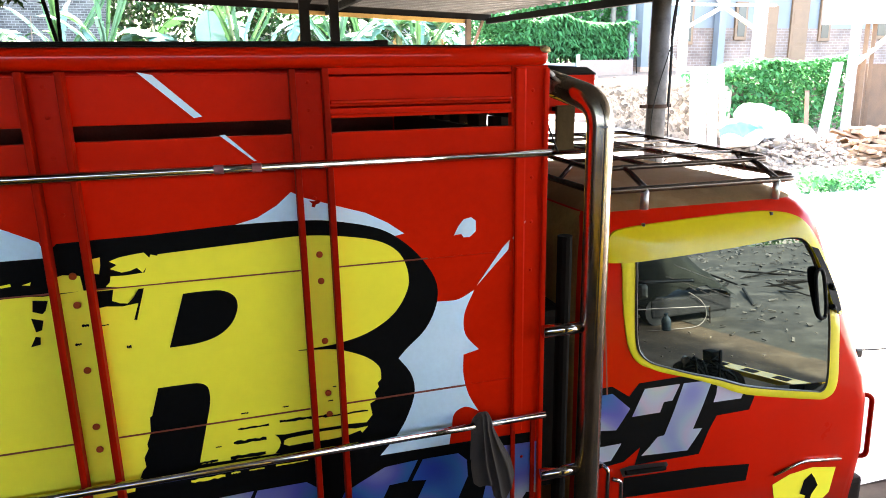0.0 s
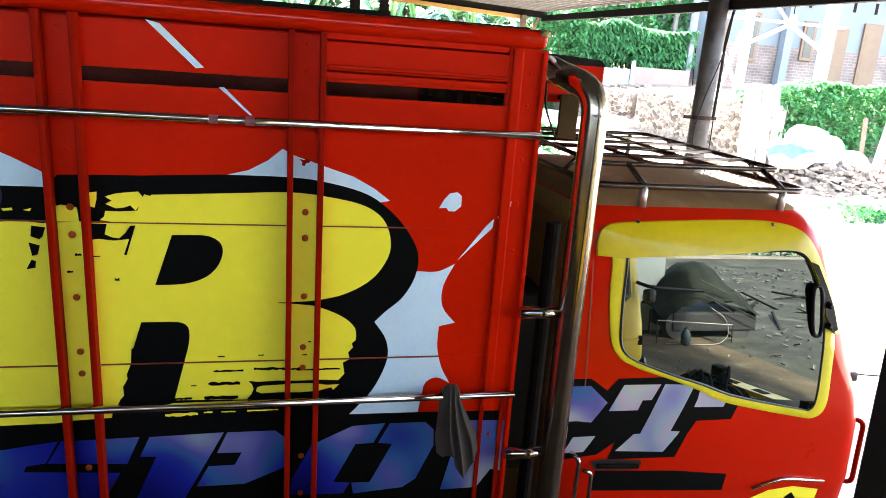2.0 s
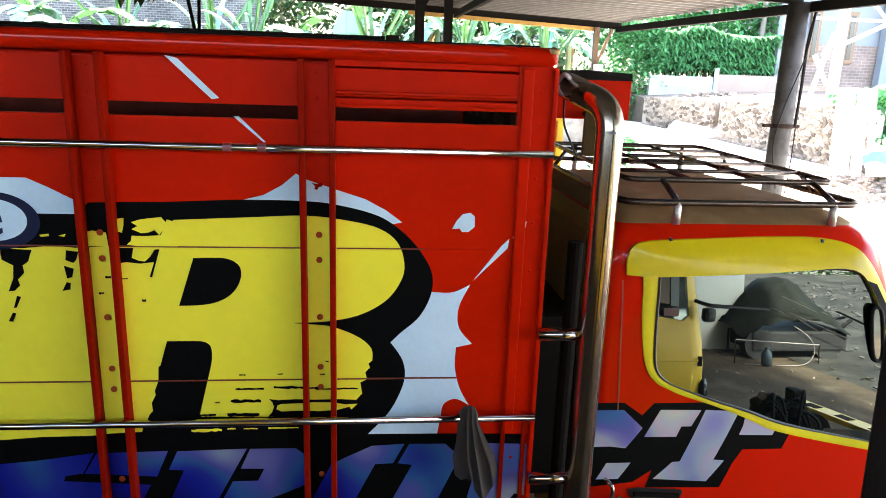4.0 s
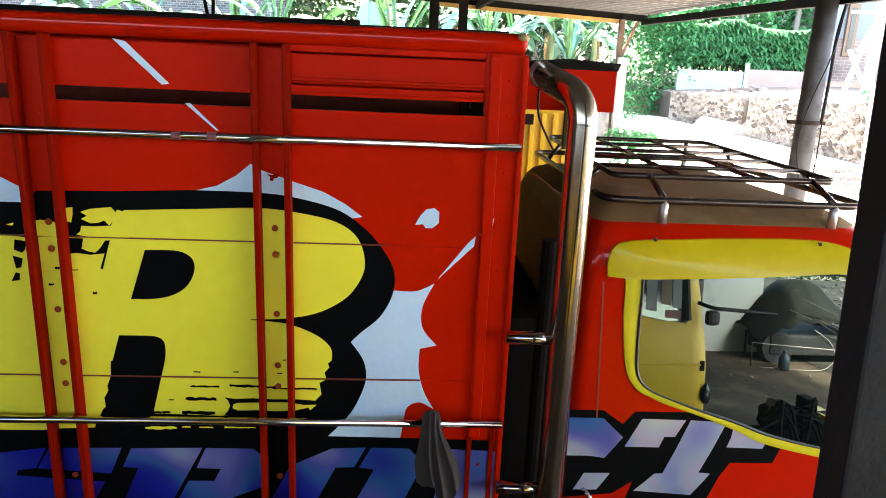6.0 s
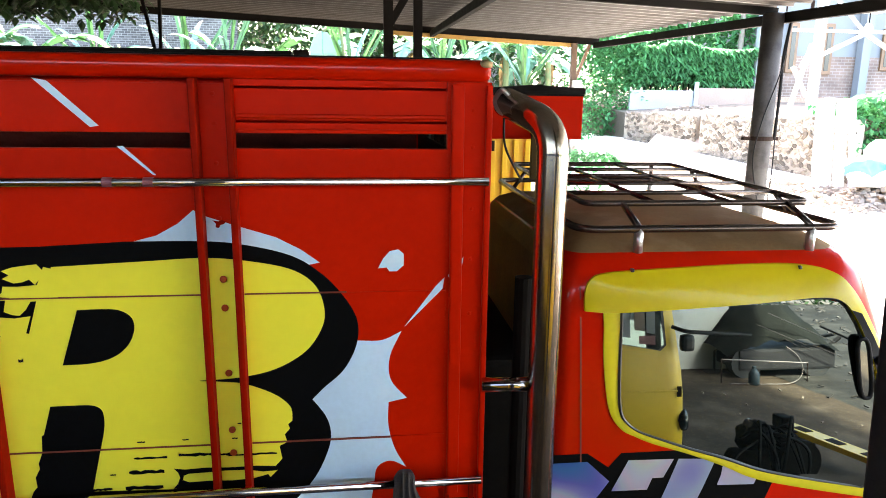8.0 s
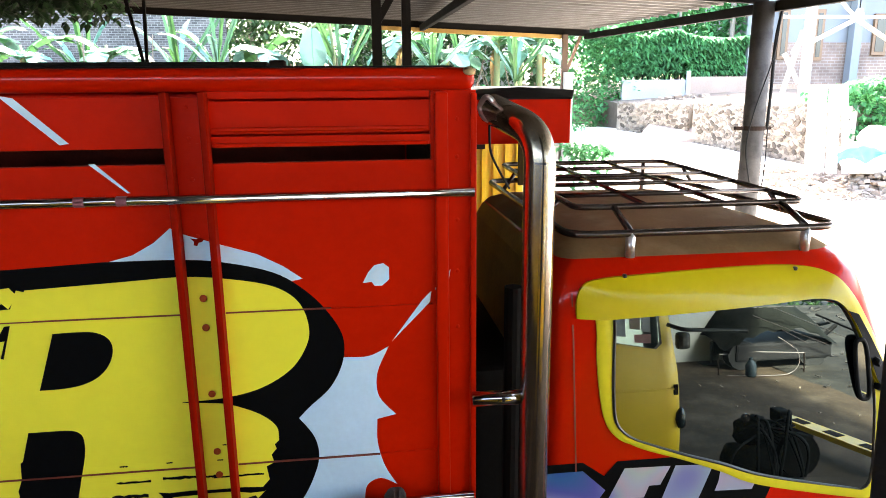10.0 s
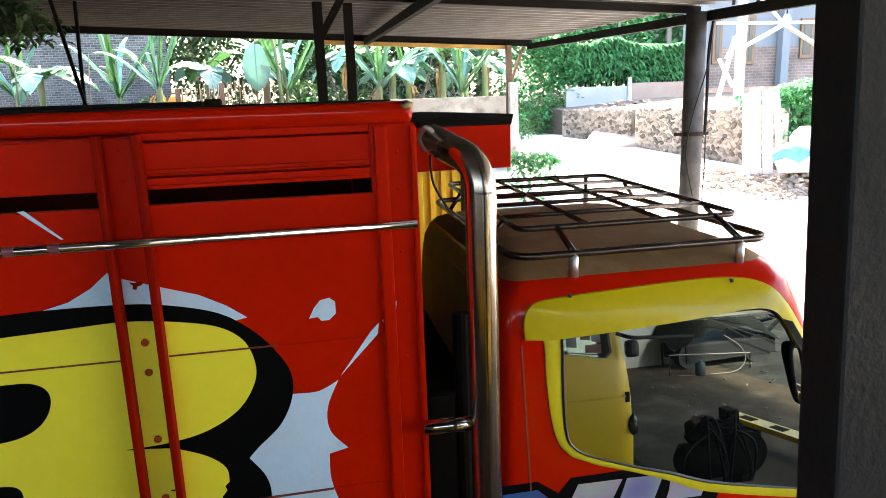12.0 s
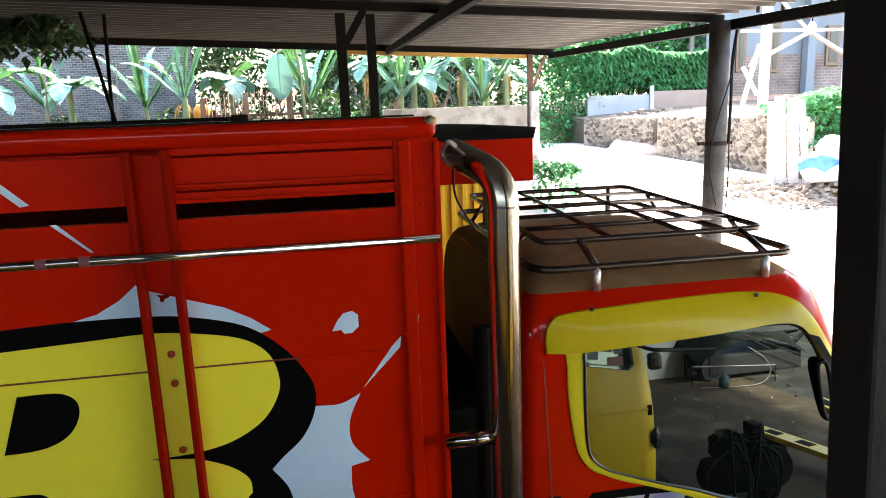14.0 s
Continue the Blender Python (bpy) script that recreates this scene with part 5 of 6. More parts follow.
def stone_wall(name, a, b, z_top, drop=0.0):
    """A retaining wall: mortar core, with stones set proud of it."""
    a, b = Vector((*a, 0)), Vector((*b, 0))
    d = (b - a).normalized()
    n = Vector((d.y, -d.x, 0)) if d.y < 0 else Vector((-d.y, d.x, 0))
    if n.x > 0:
        n = -n
    bm = bmesh.new()
    za, zb = ground_height(a.x, a.y) - 0.1, ground_height(b.x, b.y) - 0.1
    base = [a, b, b - n * 0.35, a - n * 0.35]
    lo = [bm.verts.new((p.x, p.y, z)) for p, z in zip(base, (za, zb, zb, za))]
    hi = [bm.verts.new((p.x, p.y, z_top)) for p in base]
    bm.faces.new(hi)
    for k in range(4):
        bm.faces.new((lo[k], lo[(k + 1) % 4], hi[(k + 1) % 4], hi[k]))
    core = tagged(link(name, bm, MORTAR), "rough stone retaining wall beside the road", "wall", "", "structure")
    rng = random.Random(7)
    length = (b - a).length
    z = min(za, zb) + 0.2
    while z < z_top + 0.02:
        u = rng.uniform(0, 0.2)
        while u < length - 0.05:
            w = rng.uniform(0.08, 0.21)
            p = a + d * (u + w / 2)
            if z > ground_height(p.x, p.y) - 0.05:
                o = new("stone", STONES[rng.randrange(6)])
                o.parent = core
                o.matrix_basis = Matrix.Translation((p.x + n.x * 0.006, p.y + n.y * 0.006, z + rng.uniform(-0.05, 0.05))) @ Euler((rng.uniform(-0.3, 0.3), rng.uniform(-0.9, 0.9), math.atan2(d.y, d.x) + rng.uniform(-0.2, 0.2))).to_matrix().to_4x4() @ Matrix.Diagonal((w * rng.uniform(0.62, 0.78), 0.05, rng.uniform(0.06, 0.105), 1))
            u += w
        z += 0.112
    return core


def stone_meshes():
    out = []
    for k in range(6):
        bm = bmesh.new()
        bmesh.ops.create_icosphere(bm, subdivisions=1, radius=1)
        for v in bm.verts:
            v.co *= 1 + 0.35 * noise.noise(v.co * 1.3 + Vector((k * 7, 0, 0)))
            v.co = Vector([max(-0.66, min(0.66, c)) for c in v.co])
        me = bpy.data.meshes.new("stone")
        bm.to_mesh(me)
        bm.free()
        me.materials.append(STONE)
        out.append(me)
    return out


STONES = stone_meshes()

bm = bmesh.new()
vs = [bm.verts.new(p) for p in ((9.3, 20.3, 1.36), (10.75, 19.5, 1.42), (11.15, 20.2, 1.78), (10.3, 21.5, 1.92), (9.3, 20.3, 1.1), (10.75, 19.7, 1.1), (11.15, 20.3, 1.1), (10.3, 21.5, 1.1))]
for q in ((0, 1, 2, 3), (4, 5, 1, 0), (5, 6, 2, 1), (7, 4, 0, 3)):
    bm.faces.new([vs[k] for k in q])
tagged(link("ramp", bm, RAMP), "pale reddish earth ramp up to the terrace", "ramp", "", "structure")
tagged(link("wall_low", box(10.05, 12.4, 23.6, 23.75, 2.3, 3.2, 0.01), LOW_WALL), "low pale blue-white wall on the terrace", "wall", "", "structure")
tagged(link("wall_low", box(12.55, 14.85, 23.6, 23.75, 2.3, 3.3, 0.01), LOW_WALL_BEIGE), "low beige wall on the terrace", "wall", "", "structure")
tagged(link("post_low", box(12.42, 12.53, 23.5, 23.62, 2.5, 3.5, 0.01), PLASTER), "small white post at the low wall", "post", "", "structure")
tagged(link("post_blue", box(14.85, 15.05, 23.9, 24.1, 2.5, 6.5, 0.01), HOUSE_WALL), "pale blue post beside the hedge", "post", "", "structure")


def make_house():
    root = thing("house", "grey-blue house with pink brick base and orange wooden window frames", "house", (0, 26, 0))
    part("wall", box(16.6, 34, 0, 6, 4.65, 7.6, 0.01), HOUSE_WALL, root, "pale grey-blue plaster wall")
    part("brick_base", box(16.6, 34, -0.04, 5.9, 3.05, 4.65, 0.01), BRICK_PINK, root, "pink brick base")
    part("plinth", box(16.4, 34.1, -0.5, 5.8, 2.2, 3.05, 0.02), RED_EARTH, root, "red earth-stained plinth")
    bm = bmesh.new()
    a = [bm.verts.new(p) for p in ((16.0, -0.8, 7.5), (34.5, -0.8, 7.5), (34.5, 3, 9.8), (16.0, 3, 9.8), (16.0, 6.8, 7.5), (34.5, 6.8, 7.5))]
    for q in ((0, 1, 2, 3), (3, 2, 5, 4), (0, 3, 4), (1, 5, 2), (0, 4, 5, 1)):
        bm.faces.new([a[k] for k in q])
    part("roof", bm, ROOF_TILE, root, "clay tile roof")
    for x, w, z0, z1, door in ((17.25, 0.42, 4.0, 5.9, False), (18.75, 0.42, 3.95, 5.9, False), (21.3, 0.62, 4.15, 5.75, False), (22.7, 0.85, 3.05, 5.6, True), (24.3, 0.95, 3.05, 5.9, True), (25.9, 0.65, 4.1, 6.2, False), (29.2, 0.9, 4.2, 6.4, False)):
        win = part("door" if door else "window", box(x, x + w, -0.12, -0.02, z0, z1, 0.01), ORANGE_WOOD, root, "orange wooden door" if door else "orange wooden window frame")
        if not door:
            part("pane", box(x + 0.12, x + w - 0.12, -0.135, -0.121, z0 + 0.14, z1 - 0.14, 0.0), HOUSE_GLASS, win, "dark glass pane")
        else:
            for k in range(3):
                part("door_panel", box(x + 0.12, x + w - 0.12, -0.13, -0.121, z0 + 0.15 + 0.8 * k, z0 + 0.8 + 0.8 * k, 0.004), ORANGE_WOOD, win)
    for k in range(12):
        part("vent", box(17.0 + k * 1.1, 17.14 + k * 1.1, -0.02, 0.01, 6.3, 6.75, 0.0), DARK_STEEL, root, "dark vent slot")
    for x in (16.45, 20.2):
        part("pillar", box(x, x + 0.35, -0.45, -0.1, 2.9, 7.5, 0.01), HOUSE_WALL, root, "pale blue pillar")


make_house()


def make_porch_frame():
    root = thing("timber_frame", "whitewashed timber porch frame with crossed braces and a lamp", "frame", (0.3, 20.5, 0))
    z0 = terrace_height(15, 20.5)
    for x, w in ((14.5, 0.24), (17.6, 0.40)):
        part("post", beam((x, 0, z0 - 0.05), (x, 0, 6.6), w, 0.22), WHITE_WOOD, root)
    part("tie_beam", beam((13.6, 0, 5.0), (18.2, 0, 5.0), 0.09, 0.09), WHITE_WOOD, root)
    for x0, z0b, x1, z1b, w in ((14.6, 4.25, 16.0, 4.92, 0.16), (17.45, 4.2, 16.1, 4.92, 0.16), (13.75, 2.55, 14.3, 4.6, 0.15), (14.3, 3.0, 13.75, 3.9, 0.14), (14.0, 3.9, 14.5, 4.85, 0.08), (16.0, 5.0, 15.0, 5.9, 0.06)):
        part("brace", beam((x0, 0.02, z0b), (x1, 0.02, z1b), w, 0.09), WHITE_WOOD, root)
    lamp = part("lamp", tube([(16.05, -0.08, 4.95), (16.05, -0.08, 5.1), (16.05, -0.08, 5.25)], [0.09, 0.14, 0.06], 10), PLASTER, root, "white lamp", True)
    part("shade", box(15.6, 16.4, -0.3, 0.1, 5.55, 5.72), PLASTER, lamp, "white lamp board")
    part("cord", tube([(16.05, -0.08, 5.2), (16.05, -0.08, 5.6)], 0.02, 6), CABLE, lamp)
    part("base_board", beam((13.6, 0, z0 + 0.02), (15.2, 0, z0 + 0.02), 0.12, 0.3), PLASTER, root)


make_porch_frame()

# planks, sacks, rubble and timber by the roadside
def on_ground(x, y):
    return ground_height(x, y) + 0.02


planks = thing("plank_stack", "whitewashed upright planks leaning on the stone wall", "planks", (11.7, 14.9, 0))
for k, (dx, h, w, lean) in enumerate(((-0.42, 1.98, 0.20, 0.03), (-0.20, 2.08, 0.27, -0.02), (0.08, 2.05, 0.27, 0.01), (0.40, 2.0, 0.22, -0.10))):
    part("plank", beam((dx, -0.05 * k, on_ground(11.5, 15) - 0.1), (dx + lean, 0.22 - 0.05 * k, on_ground(11.5, 15) + h), w, 0.05), WHITE_WOOD, planks)


def sack(x, y, z, size, material, seed, label):
    ob = link("sack", lumpy((0, 0, size[2] * 0.74), size, seed), material, smooth=True)
    ob.location = (x, y, z)
    tagged(ob, label, "sack", "sacks by the road")


for k, (x, y, z, sx, sz, m) in enumerate(((11.55, 13.5, 0.35, 0.50, 0.40, 0), (12.4, 13.6, 0.45, 0.6, 0.40, 0), (11.95, 13.6, 0.92, 0.45, 0.24, 0), (13.1, 13.5, 0.30, 0.5, 0.3, 0))):
    sack(x, y, on_ground(x, y) + z, (sx, 0.42, sz), SACK_WHITE, k + 1, "bulging white sack on the rubble heap")


def make_tarpaulin():
    """A crumpled sheet thrown over the firewood."""
    bm = bmesh.new()
    rows = []
    for j in range(13):
        v = j / 12
        row = []
        for k in range(25):
            u = k / 24
            low = 1.22 + 0.16 * abs(math.sin(5 * u + 0.6)) + 0.1 * u
            top = 1.52 + 0.12 * math.sin(math.pi * u) + 0.05 * noise.noise((u * 7, v * 3, 1))
            x = 10.48 + 1.2 * u + 0.04 * noise.noise((u * 5, v * 5, 7))
            if v < 0.4:
                y, z = 13.35 - 0.9 * v, top + 0.05 * noise.noise((u * 9, v * 9, 2))
            else:
                w = (v - 0.4) / 0.6
                y, z = 12.99 - 0.08 * w + 0.07 * noise.noise((u * 8, v * 4, 4)), top + (low - top) * w
            row.append(bm.verts.new((x, y, z)))
        rows.append(row)
    for a, b in zip(rows, rows[1:]):
        for k in range(24):
            bm.faces.new((a[k], a[k + 1], b[k + 1], b[k]))
    tagged(link("tarpaulin", bm, SACK_BLUE, smooth=True), "crumpled blue tarpaulin thrown over firewood", "tarpaulin")


make_tarpaulin()


def rubble_heap(name, x, y, rx, ry, n, long, material, label, seed, rise=0.75, floor=None, wide=0, thick=0):
    """A low heap of many broken pieces."""
    rng = random.Random(seed)
    wide, thick = wide or min(1, long / 0.12), thick or min(1, long / 0.12)
    verts, faces = [], []
    for _ in range(n):
        r, a = math.sqrt(rng.random()), rng.uniform(0, 2 * math.pi)
        px, py = x + rx * r * math.cos(a), y + ry * r * math.sin(a)
        pz = (floor or on_ground)(px, py) + 0.02 + rise * (1 - r * r) * rng.random()
        m = Matrix.Translation((px, py, pz)) @ Euler([rng.uniform(-0.5, 0.5), rng.uniform(-0.4, 0.4), rng.uniform(0, 6.3)]).to_matrix().to_4x4() @ Matrix.Diagonal((rng.uniform(0.5, 1) * long, rng.uniform(0.06, 0.12) * wide, rng.uniform(0.02, 0.07) * thick, 1))
        i = len(verts)
        verts += [m @ Vector(c) for c in ((-1, -1, -1), (1, -1, -1), (1, 1, -1), (-1, 1, -1), (-1, -0.9, 1), (0.9, -1, 1), (1, 0.9, 1), (-0.9, 1, 1))]
        faces += [tuple(i + k for k in q) for q in ((0, 1, 5, 4), (1, 2, 6, 5), (2, 3, 7, 6), (3, 0, 4, 7), (4, 5, 6, 7))]
    me = bpy.data.meshes.new(name)
    me.from_pydata([tuple(v) for v in verts], [], faces)
    me.materials.append(material)
    tagged(new(name, me), label, "rubble", "", "stuff")


rubble_heap("rubble_heap", 12.9, 13.3, 2.2, 1.1, 2000, 0.085, RUBBLE, "heap of broken bricks and pale rubble by the road", 3, 0.6)
rubble_heap("timber_heap", 15.2, 12.9, 1.6, 1.1, 330, 0.42, BROWN_WOOD, "heap of old brown timber offcuts", 5)
rubble_heap("terrace_rubble", 12.4, 22.6, 2.0, 0.5, 160, 0.12, RUBBLE, "broken stones lying on the terrace", 6, 0.25, terrace_height)
rubble_heap("verge_gravel", 10.6, 14.2, 1.2, 1.8, 300, 0.06, RUBBLE, "loose gravel on the road verge", 9, 0.06)
bm = bmesh.new()
for k in range(9):
    tube([(11.2 + 0.02 * k, 12.95 + 0.02 * (k % 3), on_ground(11.2, 13) + 0.06 + 0.085 * (k // 3)), (12.1, 13.0 + 0.09 * (k % 3), on_ground(12, 13) + 0.07 + 0.085 * (k // 3))], 0.042, 7, False, bm)
tagged(link("firewood", bm, BROWN_WOOD), "split brown firewood stacked under the tarpaulin", "firewood", "", "stuff")
shed_tin = thing("tin_lean_to", "rough lean-to of grey poles and weathered boards", "lean-to", (15.2, 14.2, 0))
for k in range(6):
    part("sheet", beam((0.75 + 0.36 * k, 0.4, on_ground(16, 14)), (0.77 + 0.36 * k, 0.45, 2.9 + 0.15 * noise.noise((k, 0, 0))), 0.35, 0.012), FENCE_WOOD, shed_tin)
for x0, x1, w, m in ((0.35, 0.35, 0.17, CONCRETE), (0.75, 0.72, 0.10, FENCE_WOOD), (1.0, 0.95, 0.10, FENCE_WOOD)):
    part("pole", beam((x0, 0.1, on_ground(16, 14)), (x1, 0.15, 4.3), w, w), m, shed_tin)
part("leaning_board", beam((-0.75, -0.2, on_ground(15, 14)), (-0.15, 0.1, 2.95), 0.24, 0.05), WHITE_WOOD, shed_tin)
part("leaning_board", beam((-1.25, -0.2, 1.3), (-1.05, 0.1, 2.25), 0.10, 0.05), ORANGE_WOOD, shed_tin)
part("strut", beam((0.4, 0.1, 2.9), (1.6, 0.1, 3.7), 0.10, 0.10), CONCRETE, shed_tin)
part("eave", beam((-0.9, 0.0, 4.25), (3.0, 0.0, 4.35), 0.10, 0.8), TIN, shed_tin)


# ---- plants ----
def leaf_cloud(name, centre_fn, n, size, material, label, category, seed, kind="stuff", fingers=1, parent=None):
    """Many small bent leaves at places that centre_fn gives."""
    rng = random.Random(seed)
    verts, faces = [], []
    for _ in range(n):
        c = Vector(centre_fn(rng))
        base = rng.uniform(0, 6.28)
        tilt = rng.uniform(-0.9, 0.5) if fingers == 1 else rng.uniform(-0.7, 0.0)
        s = size * rng.uniform(0.6, 1.3)
        for k in range(fingers):
            a = base + (k - (fingers - 1) / 2) * 0.85
            d = Vector((math.cos(a) * math.cos(tilt), math.sin(a) * math.cos(tilt), math.sin(tilt)))
            w = d.cross(Vector((rng.uniform(-0.3, 0.3), rng.uniform(-0.3, 0.3), 1))).normalized() * s * (0.32 if fingers == 1 else 0.2)
            drop = Vector((0, 0, -0.3 * s))
            i = len(verts)
            verts += [c, c + d * s * 0.5 + w, c + d * s + drop, c + d * s * 0.5 - w]
            faces.append((i, i + 1, i + 2, i + 3))
    me = bpy.data.meshes.new(name)
    me.from_pydata([tuple(v) for v in verts], [], faces)
    me.materials.append(material)
    ob = new(name, me)
    ob.parent = parent
    if not parent:
        tagged(ob, label, category, "", kind)
    return ob


def hedge_fn(x0, x1, y0, y1, z0, z1, wob):
    def fn(r):
        x, y = r.uniform(x0, x1), y0 + (y1 - y0) * r.random() ** 1.6
        top = z1 + wob * noise.noise((x * 0.8, y * 0.5, 3.3))
        return (x, y, z0 + (top - z0) * (1 - r.random() ** 2.2))
    return fn


leaf_cloud("cassava_hedge", hedge_fn(10.3, 15.1, 24.0, 26.0, 3.50, 4.75, 0.3), 3000, 0.27, HEDGE, "dense green cassava hedge behind the low wall", "hedge", 1, fingers=7)
leaf_cloud("far_thicket", hedge_fn(10.2, 16.4, 26.8, 28.8, 3.3, 6.3, 1.6), 5200, 0.28, HEDGE, "taller thicket of trees behind the cassava hedge", "shrubs", 71)
leaf_cloud("creeper_hedge", hedge_fn(7.9, 10.6, 23.6, 25.5, 1.4, 5.2, 0.7), 9000, 0.16, HEDGE, "leafy creeper hedge beside the road", "hedge", 2)
leaf_cloud("roadside_bush", hedge_fn(5.0, 6.0, 13.7, 14.5, 0.75, 1.65, 0.25), 600, 0.14, HEDGE, "small green roadside bush", "bush", 3)
leaf_cloud("garden_bush", hedge_fn(12.4, 17.0, 15.3, 17.2, 1.2, 3.05, 0.5), 6000, 0.18, HEDGE, "green bush behind the sacks", "bush", 4)
leaf_cloud("weeds", hedge_fn(10.6, 12.6, 10.5, 11.5, 0.35, 0.75, 0.3), 1100, 0.13, HEDGE, "pale green weeds on the verge", "weeds", 5)
leaf_cloud("undergrowth", hedge_fn(-9.0, 8.0, 21.5, 23.0, 1.4, 2.75, 0.7), 3600, 0.17, HEDGE, "undergrowth between the banana plants", "undergrowth", 6)
leaf_cloud("vine_thicket", hedge_fn(-4.5, 8.5, 25.0, 29, 1.6, 7.2, 1.2), 20000, 0.27, HEDGE_DARK, "thicket of leafy shrubs", "shrubs", 7)
leaf_cloud("hanging_foliage", hedge_fn(-4.6, -2.5, 9.9, 11.2, 3.80, 4.15, 0.2), 1500, 0.14, HEDGE_DARK, "dark foliage hanging under the roof edge", "foliage", 31)
stems = bmesh.new()
for k in range(24):
    x = 10.7 + 5 * k / 24
    tube([(x, 24.3 + 0.5 * noise.noise((k, 0, 0)), 2.6), (x + 0.1 * noise.noise((k, 4, 0)), 24.5, 4.2)], 0.022, 5, False, stems)
tagged(link("hedge_stems", stems, DARK_WOOD), "bare brown stems under the hedge", "stems", "", "stuff")
for x, r, lean in ((15.75, 0.11, 0.03), (13.65, 0.07, -0.05)):
    tall = thing("slim_tree", "slim tree with a pale bare trunk in the thicket", "tree", (x, 26.75, ground_height(x, 26.75)))
    part("trunk", tube([(0, 0, -0.2), (lean, 0, 3.0), (lean * 2, 0.05, 5.2), (lean * 4, 0.05, 8.5)], [r * 1.2, r, r * 0.9, r * 0.5], 10), PALE_BARK, tall, "", True)
    for a, z in ((0.4, 6.2), (2.6, 6.9), (4.4, 7.4)):
        part("limb", tube([(lean * 3, 0.05, z), (lean * 3 + 0.7 * math.cos(a), 0.05 + 0.7 * math.sin(a), z + 0.8)], [r * 0.4, r * 0.15], 6), PALE_BARK, tall)


def make_tree(x, y, h, crown, seed, n=2600, material=HEDGE_DARK):
    g = ground_height(x, y) if x < 9.4 else terrace_height(x, y)
    root = thing("tree", "tall broad-leaved tree behind the plots", "tree", (x, y, g - 0.1), "trees behind")
    rng = random.Random(seed)
    part("trunk", tube(curve_through([(0, 0, 0), (0.1, 0, h * 0.3), (-0.1, 0.1, h * 0.6), (0, 0, h * 0.95)], 4, False), [0.22 - 0.17 * k / 12 for k in range(13)], 8), BARK, root, "", True)
    lumps = []
    for k in range(9):
        a = rng.uniform(0, 6.28)
        r = crown * rng.uniform(0.25, 0.8)
        tip = (r * math.cos(a), r * math.sin(a), h * rng.uniform(0.45, 1.05))
        lumps.append((tip, crown * rng.uniform(0.35, 0.55)))
        part("limb", tube([(0, 0, tip[2] * 0.6), (tip[0] * 0.5, tip[1] * 0.5, tip[2] * 0.85), tip], [0.09, 0.06, 0.02], 6), BARK, root)

    def fn(r):
        (cx, cy, cz), s = lumps[r.randrange(9)]
        d = Vector((r.gauss(0, 1), r.gauss(0, 1), r.gauss(0, 1))).normalized() * s * r.random() ** 0.4
        return (cx + d.x, cy + d.y, cz + d.z * 0.7)
    leaf_cloud("crown", fn, n, 0.30, material, "", "", seed, parent=root)


for k, (x, y, h, c) in enumerate(((12.2, 31, 7.5, 2.6), (16.5, 34, 8.5, 2.8), (9.2, 33, 8.0, 2.8), (5.5, 32, 8.5, 3.0), (1.5, 33, 8.0, 3.0), (-4, 34, 9, 3.2), (-10, 33, 9, 3.2), (21, 38, 9, 3.0))):
    make_tree(x, y, h, c, 20 + k, material=HEDGE if k in (0, 2, 4) else HEDGE_DARK)


def banana_leaf(length, width, lift, droop, seed, torn=True):
    """A blade on a bowed midrib, split along the veins and folded a little."""
    rng = random.Random(seed)
    bm = bmesh.new()
    n = 16
    mid = []
    for k in range(n + 1):
        f = k / n
        mid.append(Vector((length * (f - 0.18 * droop * f * f), 0, length * (lift * f - droop * f * f))))
    for s in (-1, 1):
        k = 0
        while k < n:
            step = rng.choice((1, 2, 3)) if torn else n
            e = min(n, k + step)
            sag = rng.uniform(0.15, 0.6)
            ring = []
            for j in range(k, e + 1):
                f = j / n
                w = width * (math.sin(math.pi * min(1, 0.06 + f * 0.96)) ** 0.6) * (1.0 if k < j < e or not torn else 0.93)
                ring.append((bm.verts.new(mid[j]), bm.verts.new(mid[j] + Vector((0.05 * length * rng.random(), s * w * math.cos(sag), -w * math.sin(sag) * 0.7)))))
            for a, b in zip(ring, ring[1:]):
                bm.faces.new((a[0], b[0], b[1], a[1]))
            k = e
    tube(mid, [0.022 * (1 - 0.8 * k / n) for k in range(n + 1)], 5, False, bm)
    return bm


def leaf_mesh(*a, material=LEAF_BANANA, **k):
    me = bpy.data.meshes.new("leaf")
    bm = banana_leaf(*a, **k)
    bm.to_mesh(me)
    bm.free()
    me.materials.append(material)
    return me


BROAD = [leaf_mesh(1.5, 0.34, 0.9, 0.9, 1), leaf_mesh(1.6, 0.40, 0.75, 1.1, 2, material=LEAF_LIT), leaf_mesh(1.4, 0.33, 1.2, 0.8, 3), leaf_mesh(1.5, 0.40, 0.6, 1.2, 4, material=LEAF_LIT)]
SLIM = [leaf_mesh(1.8, 0.09, 2.3, 0.6, 5), leaf_mesh(1.7, 0.12, 1.7, 0.9, 6, material=LEAF_LIT), leaf_mesh(1.6, 0.10, 1.4, 1.0, 7), leaf_mesh(1.9, 0.08, 2.8, 0.5, 8)]
DRY = leaf_mesh(1.1, 0.12, 0.1, 1.4, 9, material=LEAF_DRY)
HANGING = leaf_mesh(1.35, 0.42, 0.1, 0.2, 10, torn=False, material=LEAF_LIT)


